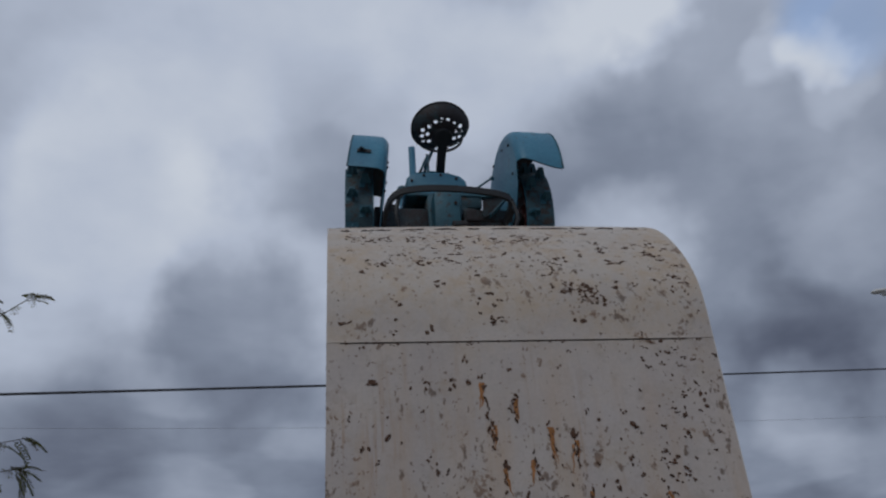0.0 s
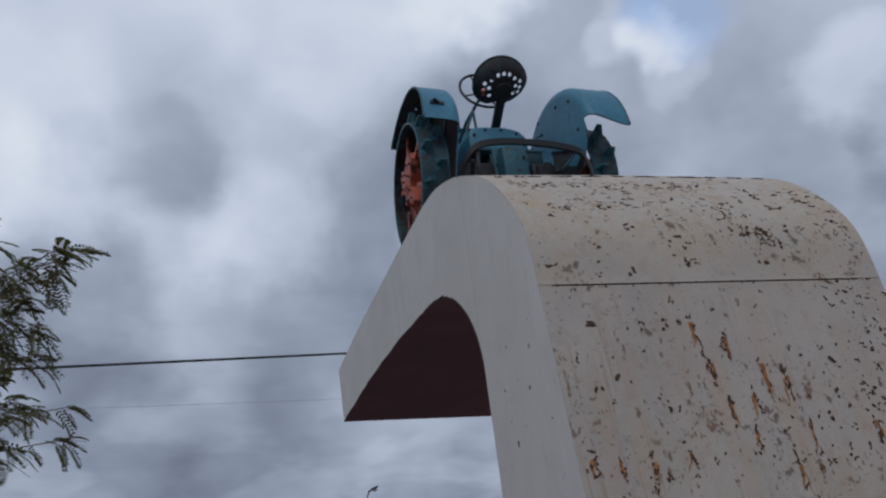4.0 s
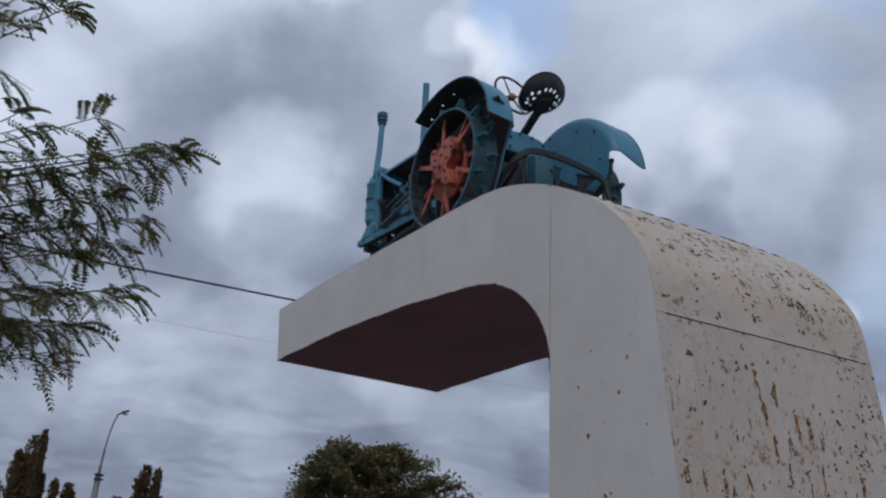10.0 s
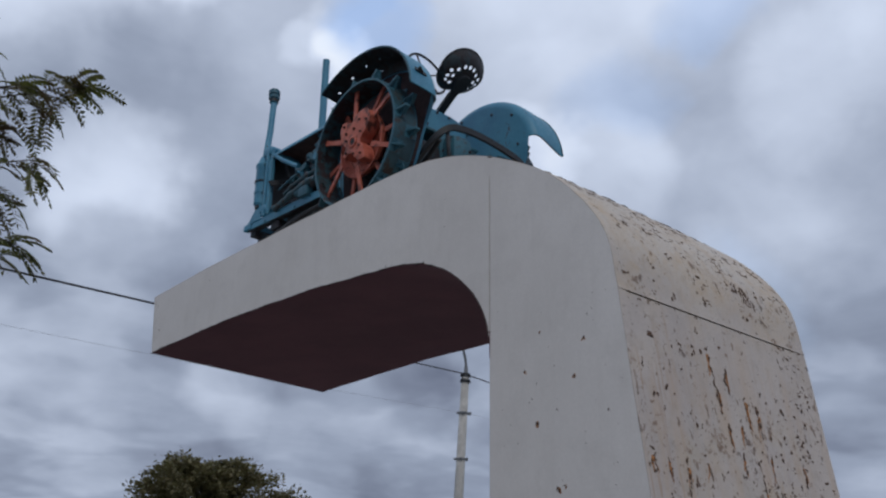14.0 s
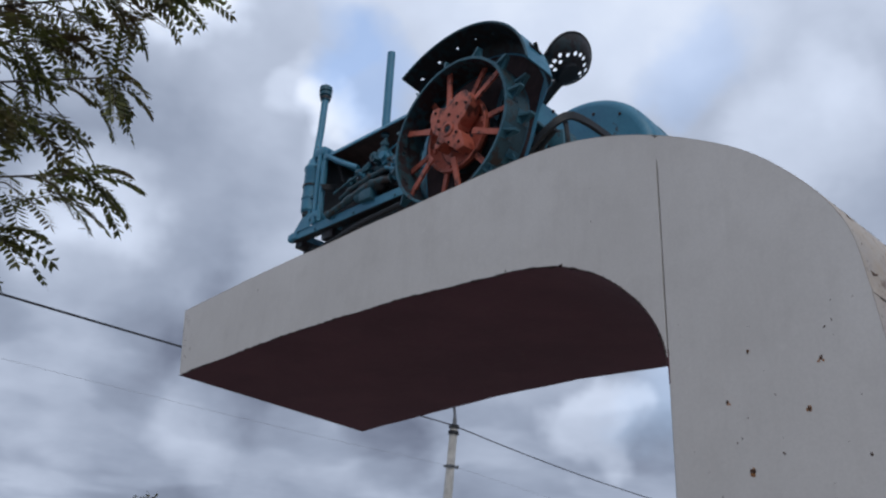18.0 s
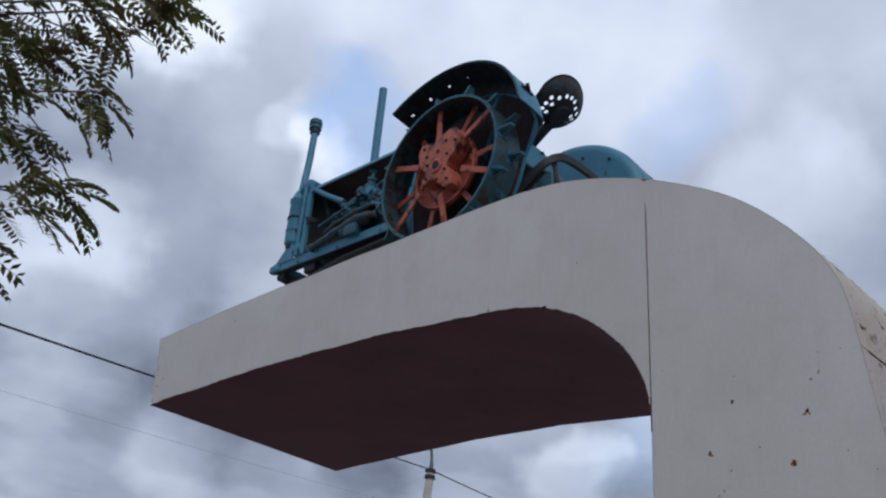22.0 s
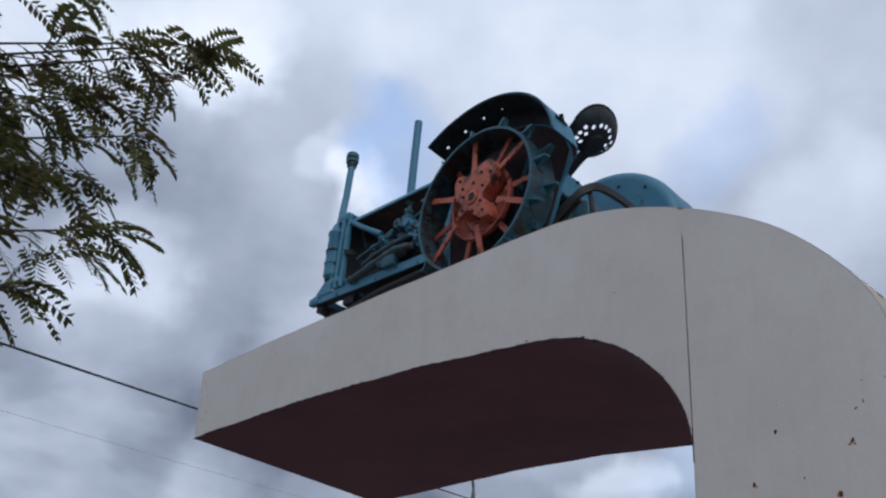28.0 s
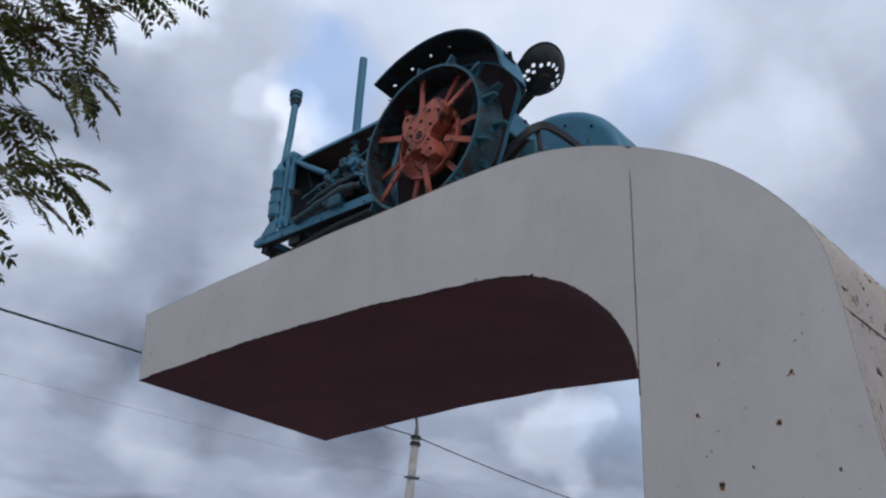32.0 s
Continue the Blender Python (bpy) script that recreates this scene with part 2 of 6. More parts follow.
def sheet_paint(n, b):
    """Cream paint on steel sheet: yellowed crown, rust freckles in clusters, grey smudges and thin runs."""
    co = n.add("ShaderNodeTexCoord").outputs["Object"]
    z = n.add("ShaderNodeSeparateXYZ", {0: co}).outputs[2]
    a, g, mid = n.noise(co, 1.6, 6.0, 0.6), n.noise(co, 60.0, 3.0, 0.6), n.noise(co, 5.5, 6.0, 0.62)
    c = n.mix(n.span(a, 0.35, 0.68), rgb(0.42, 0.372, 0.345), rgb(0.51, 0.463, 0.435))
    aged = n.span(n.math("ADD", z, n.math("MULTIPLY", n.math("SUBTRACT", a, 0.5), 1.2)), 2.95, 3.5, 0.0, 0.6, True)
    c = n.mix(aged, c, rgb(0.54, 0.485, 0.415))
    # broad yellow-brown stains round the rusty clusters
    cluster = n.noise(co, 2.3, 4.0, 0.55)
    c = n.mix(n.span(n.math("ADD", n.math("MULTIPLY", mid, 0.6), n.math("MULTIPLY", cluster, 0.4)), 0.50, 0.68, 0.0, 0.4), c, rgb(0.37, 0.28, 0.18))
    c = n.mix(n.span(n.noise(co, 9.0, 5.0, 0.6), 0.55, 0.72, 0.0, 0.4), c, n.mix(n.span(mid, 0.42, 0.58), rgb(0.25, 0.23, 0.205), rgb(0.30, 0.195, 0.115)))
    c = n.mix(n.span(n.noise(co, 4.0, 6.0, 0.7), 0.5, 0.68, 0.0, 0.35), c, rgb(0.53, 0.48, 0.41))
    # warm orange-tan bloom of the rust through the paint of the crown
    bloom = n.math("ADD", n.math("MULTIPLY", n.noise(co, 3.2, 6.0, 0.68), 0.65), n.math("MULTIPLY", n.noise(co, 14.0, 4.0, 0.6), 0.35))
    c = n.mix(n.math("MULTIPLY", n.span(bloom, 0.45, 0.60, 0.0, 0.68), n.span(z, 3.0, 3.5, 0.15, 1.0)), c, rgb(0.47, 0.345, 0.22))
    # thin brown runs drawn down the sheet
    drawn = n.add("ShaderNodeMapping", {0: co, "Scale": (30.0, 3.0, 1.5)}).outputs[0]
    run = n.noise(drawn, 1.0, 4.0, 0.55)
    where = n.math("MULTIPLY", n.span(n.noise(co, 1.3, 3.0, 0.5), 0.46, 0.62), n.span(z, 2.6, 3.15, 1.0, 0.12))
    c = n.mix(n.math("MULTIPLY", n.span(run, 0.56, 0.72, 0.0, 0.75), where), c, rgb(0.32, 0.175, 0.07))
    # broad washed-out stains below the rusty places, and a faint green tinge near the ground
    wash = n.noise(n.add("ShaderNodeMapping", {0: co, "Scale": (6.0, 1.0, 0.9)}).outputs[0], 1.0, 4.0, 0.55)
    c = n.mix(n.math("MULTIPLY", n.span(wash, 0.5, 0.68, 0.0, 0.5), n.span(z, 2.7, 3.1, 1.0, 0.15)), c, rgb(0.46, 0.33, 0.22))
    c = n.mix(n.math("MULTIPLY", n.span(n.noise(co, 2.8, 4.0, 0.6), 0.52, 0.7, 0.0, 0.3), n.span(z, 1.6, 2.6, 1.0, 0.0)), c, rgb(0.36, 0.37, 0.27))
    # freckles at two sizes, drawn out downwards
    long = n.add("ShaderNodeMapping", {0: co, "Scale": (1.0, 1.0, 0.75)}).outputs[0]
    f1 = n.span(n.math("ADD", n.math("MULTIPLY", n.noise(long, 17.0, 3.0, 0.6), 0.7), n.math("MULTIPLY", cluster, 0.3)), 0.585, 0.635)
    f2 = n.span(n.math("ADD", n.math("MULTIPLY", n.noise(long, 42.0, 3.0, 0.55), 0.75), n.math("MULTIPLY", cluster, 0.25)), 0.60, 0.65)
    fre = n.math("MAXIMUM", f1, f2)
    rusty = n.mix(n.span(mid, 0.4, 0.62), rgb(0.085, 0.05, 0.03), rgb(0.19, 0.10, 0.05))
    c = n.mix(n.math("MULTIPLY", fre, 0.8), c, rusty)
    c = n.mix(n.span(g, 0.35, 0.7, 0.0, 0.14), c, rgb(0.22, 0.20, 0.17))
    n.put(b.inputs["Base Color"], c)
    n.put(b.inputs["Roughness"], n.span(a, 0.3, 0.7, 0.5, 0.68))
    bump(n, b, n.math("ADD", n.math("MULTIPLY", g, 0.3), n.math("ADD", n.math("MULTIPLY", fre, 0.7), n.math("MULTIPLY", a, 2.0))), 0.35, 0.006)


def panel_paint(n, b):
    """Pale grey-white paint on sheet, smudged and slightly uneven."""
    co = n.add("ShaderNodeTexCoord").outputs["Object"]
    a, m2, g = n.noise(co, 0.9, 6.0, 0.6), n.noise(co, 5.0, 5.0, 0.65), n.noise(co, 70.0, 3.0, 0.6)
    c = n.mix(n.span(a, 0.35, 0.68), rgb(0.60, 0.57, 0.54), rgb(0.68, 0.65, 0.62))
    c = n.mix(n.span(m2, 0.5, 0.75, 0.0, 0.22), c, rgb(0.45, 0.43, 0.41))
    drawn = n.add("ShaderNodeMapping", {0: co, "Scale": (1.0, 7.0, 0.7)}).outputs[0]
    c = n.mix(n.span(n.noise(drawn, 1.6, 5.0, 0.6), 0.52, 0.75, 0.0, 0.12), c, rgb(0.40, 0.365, 0.335))
    c = n.mix(n.span(n.noise(co, 16.0, 5.0, 0.7), 0.60, 0.72, 0.0, 0.25), c, rgb(0.71, 0.68, 0.65))
    c = n.mix(n.span(g, 0.35, 0.7, 0.0, 0.1), c, rgb(0.3, 0.29, 0.28))
    n.put(b.inputs["Base Color"], c)
    n.put(b.inputs["Roughness"], n.span(m2, 0.3, 0.7, 0.55, 0.7))
    bump(n, b, n.math("ADD", n.math("MULTIPLY", g, 0.3), n.math("MULTIPLY", a, 2.0)), 0.3, 0.006)


def soffit_paint(n, b):
    co = n.add("ShaderNodeTexCoord").outputs["Object"]
    a, g = n.noise(co, 1.2, 6.0, 0.6), n.noise(co, 30.0, 4.0, 0.6)
    c = n.mix(n.span(a, 0.35, 0.68), rgb(0.108, 0.029, 0.042), rgb(0.150, 0.046, 0.060))
    c = n.mix(n.span(g, 0.5, 0.75, 0.0, 0.3), c, rgb(0.16, 0.09, 0.07))
    n.put(b.inputs["Base Color"], c)
    n.put(b.inputs["Roughness"], 0.75)
    bump(n, b, n.math("ADD", g, a), 0.3, 0.006)


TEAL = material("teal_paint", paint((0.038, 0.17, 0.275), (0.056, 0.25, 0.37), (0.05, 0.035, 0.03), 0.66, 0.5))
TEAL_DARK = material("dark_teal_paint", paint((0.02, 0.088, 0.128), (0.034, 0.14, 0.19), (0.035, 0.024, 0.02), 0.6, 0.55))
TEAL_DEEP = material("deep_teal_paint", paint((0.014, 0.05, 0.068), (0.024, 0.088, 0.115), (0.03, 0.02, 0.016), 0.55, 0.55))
# near-black teal: dark parts, and undersides with shade put into the colour
BLACK_SHADE_TEAL = material("black_and_shaded_teal_paint", paint((0.010, 0.024, 0.032), (0.015, 0.042, 0.055), (0.013, 0.010, 0.013), 0.50, 0.6))
RIM_TEAL = material("worn_rim_paint", paint((0.016, 0.058, 0.078), (0.026, 0.098, 0.125), (0.022, 0.012, 0.016), 0.50, 0.6))
RED = material("orange_red_paint", paint((0.42, 0.095, 0.06), (0.55, 0.15, 0.095), (0.10, 0.03, 0.022), 0.58, 0.6))
BLACK_STEEL = material("black_steel", plain((0.011, 0.014, 0.018), 0.35, 0.6, 10.0))
DARK_RUST = material("dark_rusty_steel", plain((0.042, 0.022, 0.022), 0.45, 0.8, 14.0, 0.4))
RUST = material("rust", plain((0.085, 0.044, 0.027), 0.7, 0.9, 40.0, 0.5))
# maroon rust of the fender plate, its shade darkened into the colour
RUST_SHADE = material("maroon_rust_and_shade", plain((0.030, 0.014, 0.016), 0.6, 0.85, 14.0, 0.3))
# darker copy of the wheel red, shade of the hub pockets in its colour
RED_SHADE = material("shaded_red_paint", plain((0.085, 0.020, 0.016), 0.5, 0.75, 16.0, 0.3))
RUST_RUN = material("rust_run", plain((0.34, 0.15, 0.052), 0.45, 0.85, 26.0, 0.1))
SHEET = material("cream_sheet_paint", sheet_paint)
PANEL = material("grey_white_panel_paint", panel_paint)
SOFFIT = material("maroon_paint", soffit_paint)
CONCRETE = material("concrete", plain((0.36, 0.34, 0.31), 0.2, 0.85, 6.0, 0.4))
POLE_PAINT = material("pale_pole_concrete", plain((0.42, 0.41, 0.385), 0.2, 0.85, 3.0, 0.4))
LAMP_PAINT = material("pale_lamp_enamel", plain((0.62, 0.62, 0.60), 0.12, 0.3, 8.0))
GALV = material("galvanised_steel", plain((0.16, 0.17, 0.18), 0.25, 0.55, 12.0), metal=0.3)
GLASS_WHITE = material("lamp_glass", plain((0.75, 0.76, 0.76), 0.1, 0.2, 8.0, 0.05))
CABLE = material("black_cable", plain((0.03, 0.03, 0.035), 0.2, 0.6, 20.0))
CABLE_GREY = material("grey_cable", plain((0.30, 0.31, 0.33), 0.2, 0.6, 20.0))

# ---- mesh helpers ----


def part(name, bm, mat, parent=None, label="", smooth=None):
    """Link a bmesh as one mesh object under a thing or a part. smooth: angle in degrees below which edges are shaded smooth."""
    me = bpy.data.meshes.new(name)
    if smooth:
        lim = radians(smooth)
        for f in bm.faces:
            f.smooth = True
        for e in bm.edges:
            if len(e.link_faces) == 2 and e.calc_face_angle(3.0) > lim:
                e.smooth = False
    bm.to_mesh(me)
    bm.free()
    me.materials.append(mat)
    ob = new(name, me)
    if parent is not None:
        ob.parent = parent
    if label:
        tagged(ob, label)
    return ob


def box(bm, c, size, rot=None, bevel=0.0):
    """A block with its centre at c, its edges rounded by bevel."""
    m = Matrix.Translation(c) @ (rot.to_4x4() if rot else Matrix.Identity(4)) @ Matrix.Diagonal((*size, 1))
    geo = bmesh.ops.create_cube(bm, size=1.0, matrix=m)
    if bevel:
        es = list({e for v in geo["verts"] for e in v.link_edges})
        bmesh.ops.bevel(bm, geom=es, offset=bevel, segments=2, profile=0.6, affect="EDGES")
    return bm


def basis(axis):
    a = Vector(axis).normalized()
    s = a.cross(Vector((0, 0, 1)) if abs(a.z) < 0.95 else Vector((1, 0, 0))).normalized()
    return a, s, a.cross(s)


def tube(bm, pts, radii, seg=12, caps=True):
    """A round bar through pts; radii is one number or one per point."""
    pts = [Vector(p) for p in pts]
    if not hasattr(radii, "__len__"):
        radii = [radii] * len(pts)
    rings = []
    for i, p in enumerate(pts):
        a, s, t = basis(pts[min(i + 1, len(pts) - 1)] - pts[max(i - 1, 0)])
        if rings:
            s = (side - a * side.dot(a)).normalized()
            t = a.cross(s)
        side = s
        rings.append([bm.verts.new(p + (s * math.cos(k) + t * math.sin(k)) * radii[i]) for k in (2 * math.pi * j / seg for j in range(seg))])
    for r0, r1 in zip(rings, rings[1:]):
        for j in range(seg):
            bm.faces.new((r0[j], r0[(j + 1) % seg], r1[(j + 1) % seg], r1[j]))
    if caps:
        bm.faces.new(rings[0][::-1])
        bm.faces.new(rings[-1])
    return bm


def lathe(bm, origin, axis, prof, seg=24):
    """A turned shape round axis: prof is (distance along, radius)."""
    a, s, t = basis(axis)
    o = Vector(origin)
    rings = []
    for d, r in prof:
        rings.append([bm.verts.new(o + a * d + (s * math.cos(k) + t * math.sin(k)) * max(r, 1e-4)) for k in (2 * math.pi * j / seg for j in range(seg))])
    for r0, r1 in zip(rings, rings[1:]):
        for j in range(seg):
            bm.faces.new((r0[j], r0[(j + 1) % seg], r1[(j + 1) % seg], r1[j]))
    bm.faces.new(rings[0][::-1])
    bm.faces.new(rings[-1])
    return bm


def slab(bm, outline, to3d, d0, d1):
    """A flat plate: outline (a, b) pairs, to3d(a, b, d) gives places at the two depths."""
    lo = [bm.verts.new(to3d(a, b, d0)) for a, b in outline]
    hi = [bm.verts.new(to3d(a, b, d1)) for a, b in outline]
    n = len(outline)
    bm.faces.new(lo[::-1])
    bm.faces.new(hi)
    for i in range(n):
        bm.faces.new((lo[i], lo[(i + 1) % n], hi[(i + 1) % n], hi[i]))
    return bm


def fixed(bm):
    bmesh.ops.recalc_face_normals(bm, faces=bm.faces)
    return bm


def B():
    return bmesh.new()


def smooth_line(pts, n=6):
    """A Catmull-Rom line through 2D points."""
    out = []
    q = [pts[0]] + list(pts) + [pts[-1]]
    for i in range(1, len(q) - 2):
        for k in range(n):
            t = k / n
            out.append(tuple(0.5 * ((2 * q[i][c]) + (q[i + 1][c] - q[i - 1][c]) * t + (2 * q[i - 1][c] - 5 * q[i][c] + 4 * q[i + 1][c] - q[i + 2][c]) * t * t
                             + (3 * q[i][c] - q[i - 1][c] - 3 * q[i + 1][c] + q[i + 2][c]) * t ** 3) for c in range(len(pts[0]))))
    out.append(tuple(pts[-1]))
    return out


# ---- ground ----
bm = B()
N = 24
size = 2500.0
grid = [[bm.verts.new((math.copysign(abs(i / N) ** 3, i) * size, math.copysign(abs(j / N) ** 3, j) * size, 0.0)) for i in range(-N, N + 1)] for j in range(-N, N + 1)]
for j in range(2 * N):
    for i in range(2 * N):
        bm.faces.new((grid[j][i], grid[j][i + 1], grid[j + 1][i + 1], grid[j + 1][i]))
GROUND = material("grey_gravel_ground", plain((0.19, 0.18, 0.17), 0.4, 0.95, 0.7, 0.5))
ground = tagged(part("ground", bm, GROUND), "dusty grey gravel ground round the pedestal", "ground", kind="structure")

# ---- pedestal: one bent profile swept across the width ----
X0 = -0.1
BACK = [(4.61, 0.0), (4.85, 1.96), (4.985, 3.135)]
CROWN = smooth_line([(4.985, 3.135), (5.038, 3.455), (5.195, 3.725), (5.475, 4.005), (5.85, 4.228), (6.17, 4.36), (6.49, 4.442), (6.78, 4.47)], 5)
TOP = [(6.78, 4.47), (7.4, 4.46), (8.2, 4.44), (9.0, 4.41), (9.8, 4.375), (10.705, 4.313)]
END = [(10.705, 4.313), (10.6, 3.703)]
UNDER = [(10.6, 3.703), (9.6, 3.752), (9.1, 3.77), (7.9, 3.772), (6.91, 3.72), (6.6, 3.672)]
HAUNCH = smooth_line([(6.6, 3.672), (6.353, 3.563), (6.147, 3.397), (6.02, 3.227), (5.96, 3.06), (5.95, 2.9)], 5)
FRONT = [(5.95, 2.9), (5.95, 0.0)]


def wavy(line, step, amp, seed):
    """The line cut into short steps, each a little off, as hand-fitted sheet is."""
    rng = random.Random(seed)
    out = [line[0]]
    for a, b in zip(line, line[1:]):
        n = max(1, round(math.hypot(b[0] - a[0], b[1] - a[1]) / step))
        out += [(a[0] + (b[0] - a[0]) * k / n, a[1] + (b[1] - a[1]) * k / n + (rng.gauss(0, amp) if k < n else 0)) for k in range(1, n + 1)]
    return out


TOP, UNDER = wavy(TOP, 0.22, 0.003, 1), wavy(UNDER, 0.3, 0.0018, 2)


def across(u, y, z):
    """A place on the pedestal: u = 0 on the near side, 1 on the far side, which is a little wider and longer."""
    return Vector((X0 + u * (2.055 + (y - 4.9) * 0.056), y + u * (-0.09 + (y - 4.9) * 0.0757), z + u * (0.006 * (y - 7.5) + 0.028 * max(0.0, min(1.0, (z - 3.2) / 0.9)) * (1 if y < 9 else 0.2)) + 0.05 * u * (1 - u) * max(0.0, min(1.0, (z - 3.3) / 0.8)) * (1 if y < 7.5 else 0.3)))


def inward(line, d, closed=False):
    """The line moved by d to its right-hand side."""
    out = []
    for i, p in enumerate(line):
        a, b = line[max(i - 1, 0)], line[min(i + 1, len(line) - 1)]
        t = Vector((b[0] - a[0], b[1] - a[1])).normalized()
        out.append((p[0] + t.y * d, p[1] - t.x * d))
    return out


pedestal = tagged(new("pedestal"), "tall bent monument pedestal, grey-white sides, rusty cream back, maroon underside", "pedestal")


def skin(name, line, mat, thick, u0=0.0, u1=1.0, nu=12, label="", parent=pedestal):
    """A sheet of some thickness that follows the profile line over the width."""
    bm = B()
    inner = inward(line, thick)
    rows = [[[bm.verts.new(across(u0 + (u1 - u0) * k / nu, *p)) for k in range(nu + 1)] for p in ln] for ln in (line, inner)]
    for s, r in enumerate(rows):
        for i in range(len(line) - 1):
            for k in range(nu):
                q = (r[i][k], r[i][k + 1], r[i + 1][k + 1], r[i + 1][k])
                bm.faces.new(q if s else q[::-1])
    a, b = rows
    for i in range(len(line) - 1):
        bm.faces.new((a[i][0], a[i + 1][0], b[i + 1][0], b[i][0]))
        bm.faces.new((a[i + 1][nu], a[i][nu], b[i][nu], b[i + 1][nu]))
    for k in range(nu):
        bm.faces.new((a[0][k], a[0][k + 1], b[0][k + 1], b[0][k]))
        n = len(line) - 1
        bm.faces.new((a[n][k + 1], a[n][k], b[n][k], b[n][k + 1]))
    return part(name, fixed(bm), mat, parent, label, smooth=30)


core_line = BACK + CROWN[1:] + TOP[1:] + END[1:] + UNDER[1:] + HAUNCH[1:] + FRONT[1:]
bm = B()
core = inward(core_line, 0.02)
slab(bm, core, lambda y, z, u: across(u, y, z), 0.012, 0.988)
part("core", fixed(bm), CONCRETE, pedestal, "concrete core behind the sheets")
U0, U1 = 0.0, 1.0
skin("back_sheet", [(4.61, 0.0), (4.73, 0.98), (4.85, 1.96), (4.92, 2.55), (4.984, 3.13)], SHEET, 0.003, -0.0022, 1.0, 12, "cream painted steel sheet with rust spots and runs")
skin("crown_sheet", [(4.982, 3.139)] + CROWN[1:], SHEET, 0.003, -0.0022, 1.0, 12, "curved cream sheet with flaking rust spots")
for u0, u1 in ((-0.0022, 0.032), (0.93, 1.0)):
    skin("joint_patch", [(4.9832, 3.124), (4.9842, 3.135), (4.9852, 3.146)], SHEET, 0.003, u0, u1, 4, "filled end of the sheet joint")
skin("top_sheet", TOP, SHEET, 0.003, -0.0022)
skin("end_sheet", END, PANEL, 0.012)
skin("underside_sheet", UNDER + HAUNCH[1:], SOFFIT, 0.012, -0.0012, 1.003, 12, "dark maroon painted underside")
skin("front_sheet", FRONT, PANEL, 0.012)


def side(name, outline, u_out, u_in, label):
    bm = B()
    slab(bm, outline, lambda y, z, u: across(u, y, z), u_out, u_in)
    fixed(bm)
    return part(name, bm, PANEL, pedestal, label)


J = 5.947
SPLIT = 2.07
col_top = [(4.8665, SPLIT + 0.0003)] + [(p[0] + 0.0005, p[1]) for p in BACK[2:]] + [p for p in inward(CROWN, 0.001)[1:] if p[0] < J - 0.01] + [(J, 4.26), (J, 4.14), (J - 0.006, 4.06), (J - 0.0055, 3.6), (J - 0.004, SPLIT + 0.0003)]
col_low = [(4.6115, 0.0), (4.8515, 1.96), (4.8655, SPLIT - 0.0003), (J - 0.004, SPLIT - 0.0003), (J - 0.004, 0.0)]
arm_out = [(J, 4.26)] + [p for p in inward(CROWN, 0.001) if p[0] > J + 0.01] + [(p[0], p[1] - 0.002) for p in TOP[1:]] + [(10.601, 3.709)] + [(p[0], p[1] + 0.006) for p in UNDER[1:]] + [p for p in inward(HAUNCH, 0.006)[1:] if p[1] > 3.06 and p[0] > J + 0.02] + [(J + 0.012, 3.03), (J + 0.003, 3.03), (J + 0.003, 4.06), (J, 4.14)]
for u_out, u_in in ((-0.002, 0.012), (1.002, 0.988)):
    side("column_side_panel", col_top, u_out, u_in, "pale grey painted side panel with small rust spots")
    side("lower_side_panel", col_low, u_out, u_in, "pale grey painted lower side panel")
    side("arm_side_panel", arm_out, u_out, u_in, "pale grey painted side panel of the cantilever")

# ---- tractor ----
# its own axes: x to its right, y ahead, z up, from the deck below the middle of the rear axle
tractor = tagged(new("tractor"), "old teal-painted row-crop tractor with orange spoked steel wheels on the pedestal", "tractor")
tractor.matrix_world = pose(0.93, 7.65, 4.452, -0.6, 0, 0.6)
AX_Y, AX_Z = 0.03, 0.63


def perforated(bm, w, l, nu, nv, holes, r, place):
    """A sheet w x l as a grid, with round holes: place(x, y) gives the place in space."""
    vs = {}

    def put(i, j):
        if (i, j) not in vs:
            x, y = w * i / nu, l * j / nv
            for hx, hy in holes:
                d = math.hypot(x - hx, y - hy)
                if 1e-6 < d < r * 1.25:
                    x, y = hx + (x - hx) * r / d, hy + (y - hy) * r / d
            vs[(i, j)] = bm.verts.new(place(x, y))
        return vs[(i, j)]

    for i in range(nu):
        for j in range(nv):
            if not any(math.hypot(w * (i + 0.5) / nu - hx, l * (j + 0.5) / nv - hy) < r for hx, hy in holes):
                bm.faces.new((put(i, j), put(i + 1, j), put(i + 1, j + 1), put(i, j + 1)))
    bmesh.ops.recalc_face_normals(bm, faces=bm.faces)



def ring_band(bm, prof, seg=72):
    """A ring round the x axis: prof is a closed loop of (x, radius)."""
    rings = [[bm.verts.new((x, r * math.cos(2 * math.pi * j / seg), r * math.sin(2 * math.pi * j / seg))) for j in range(seg)] for x, r in prof]
    for a, b in zip(rings, rings[1:] + rings[:1]):
        for j in range(seg):
            bm.faces.new((a[j], a[(j + 1) % seg], b[(j + 1) % seg], b[j]))


# face of the cast wheel centre: angle in degrees and radius; three deep notches show the dish behind
HUB_EDGE = [(0, .110), (12, .170), (26, .195), (42, .265), (55, .292), (66, .235), (82, .190), (98, .255), (122, .312), (144, .290), (158, .190), (174, .105), (198, .098), (214, .170), (230, .262), (246, .225), (258, .150), (274, .100), (298, .098), (314, .165), (326, .165), (344, .100)]


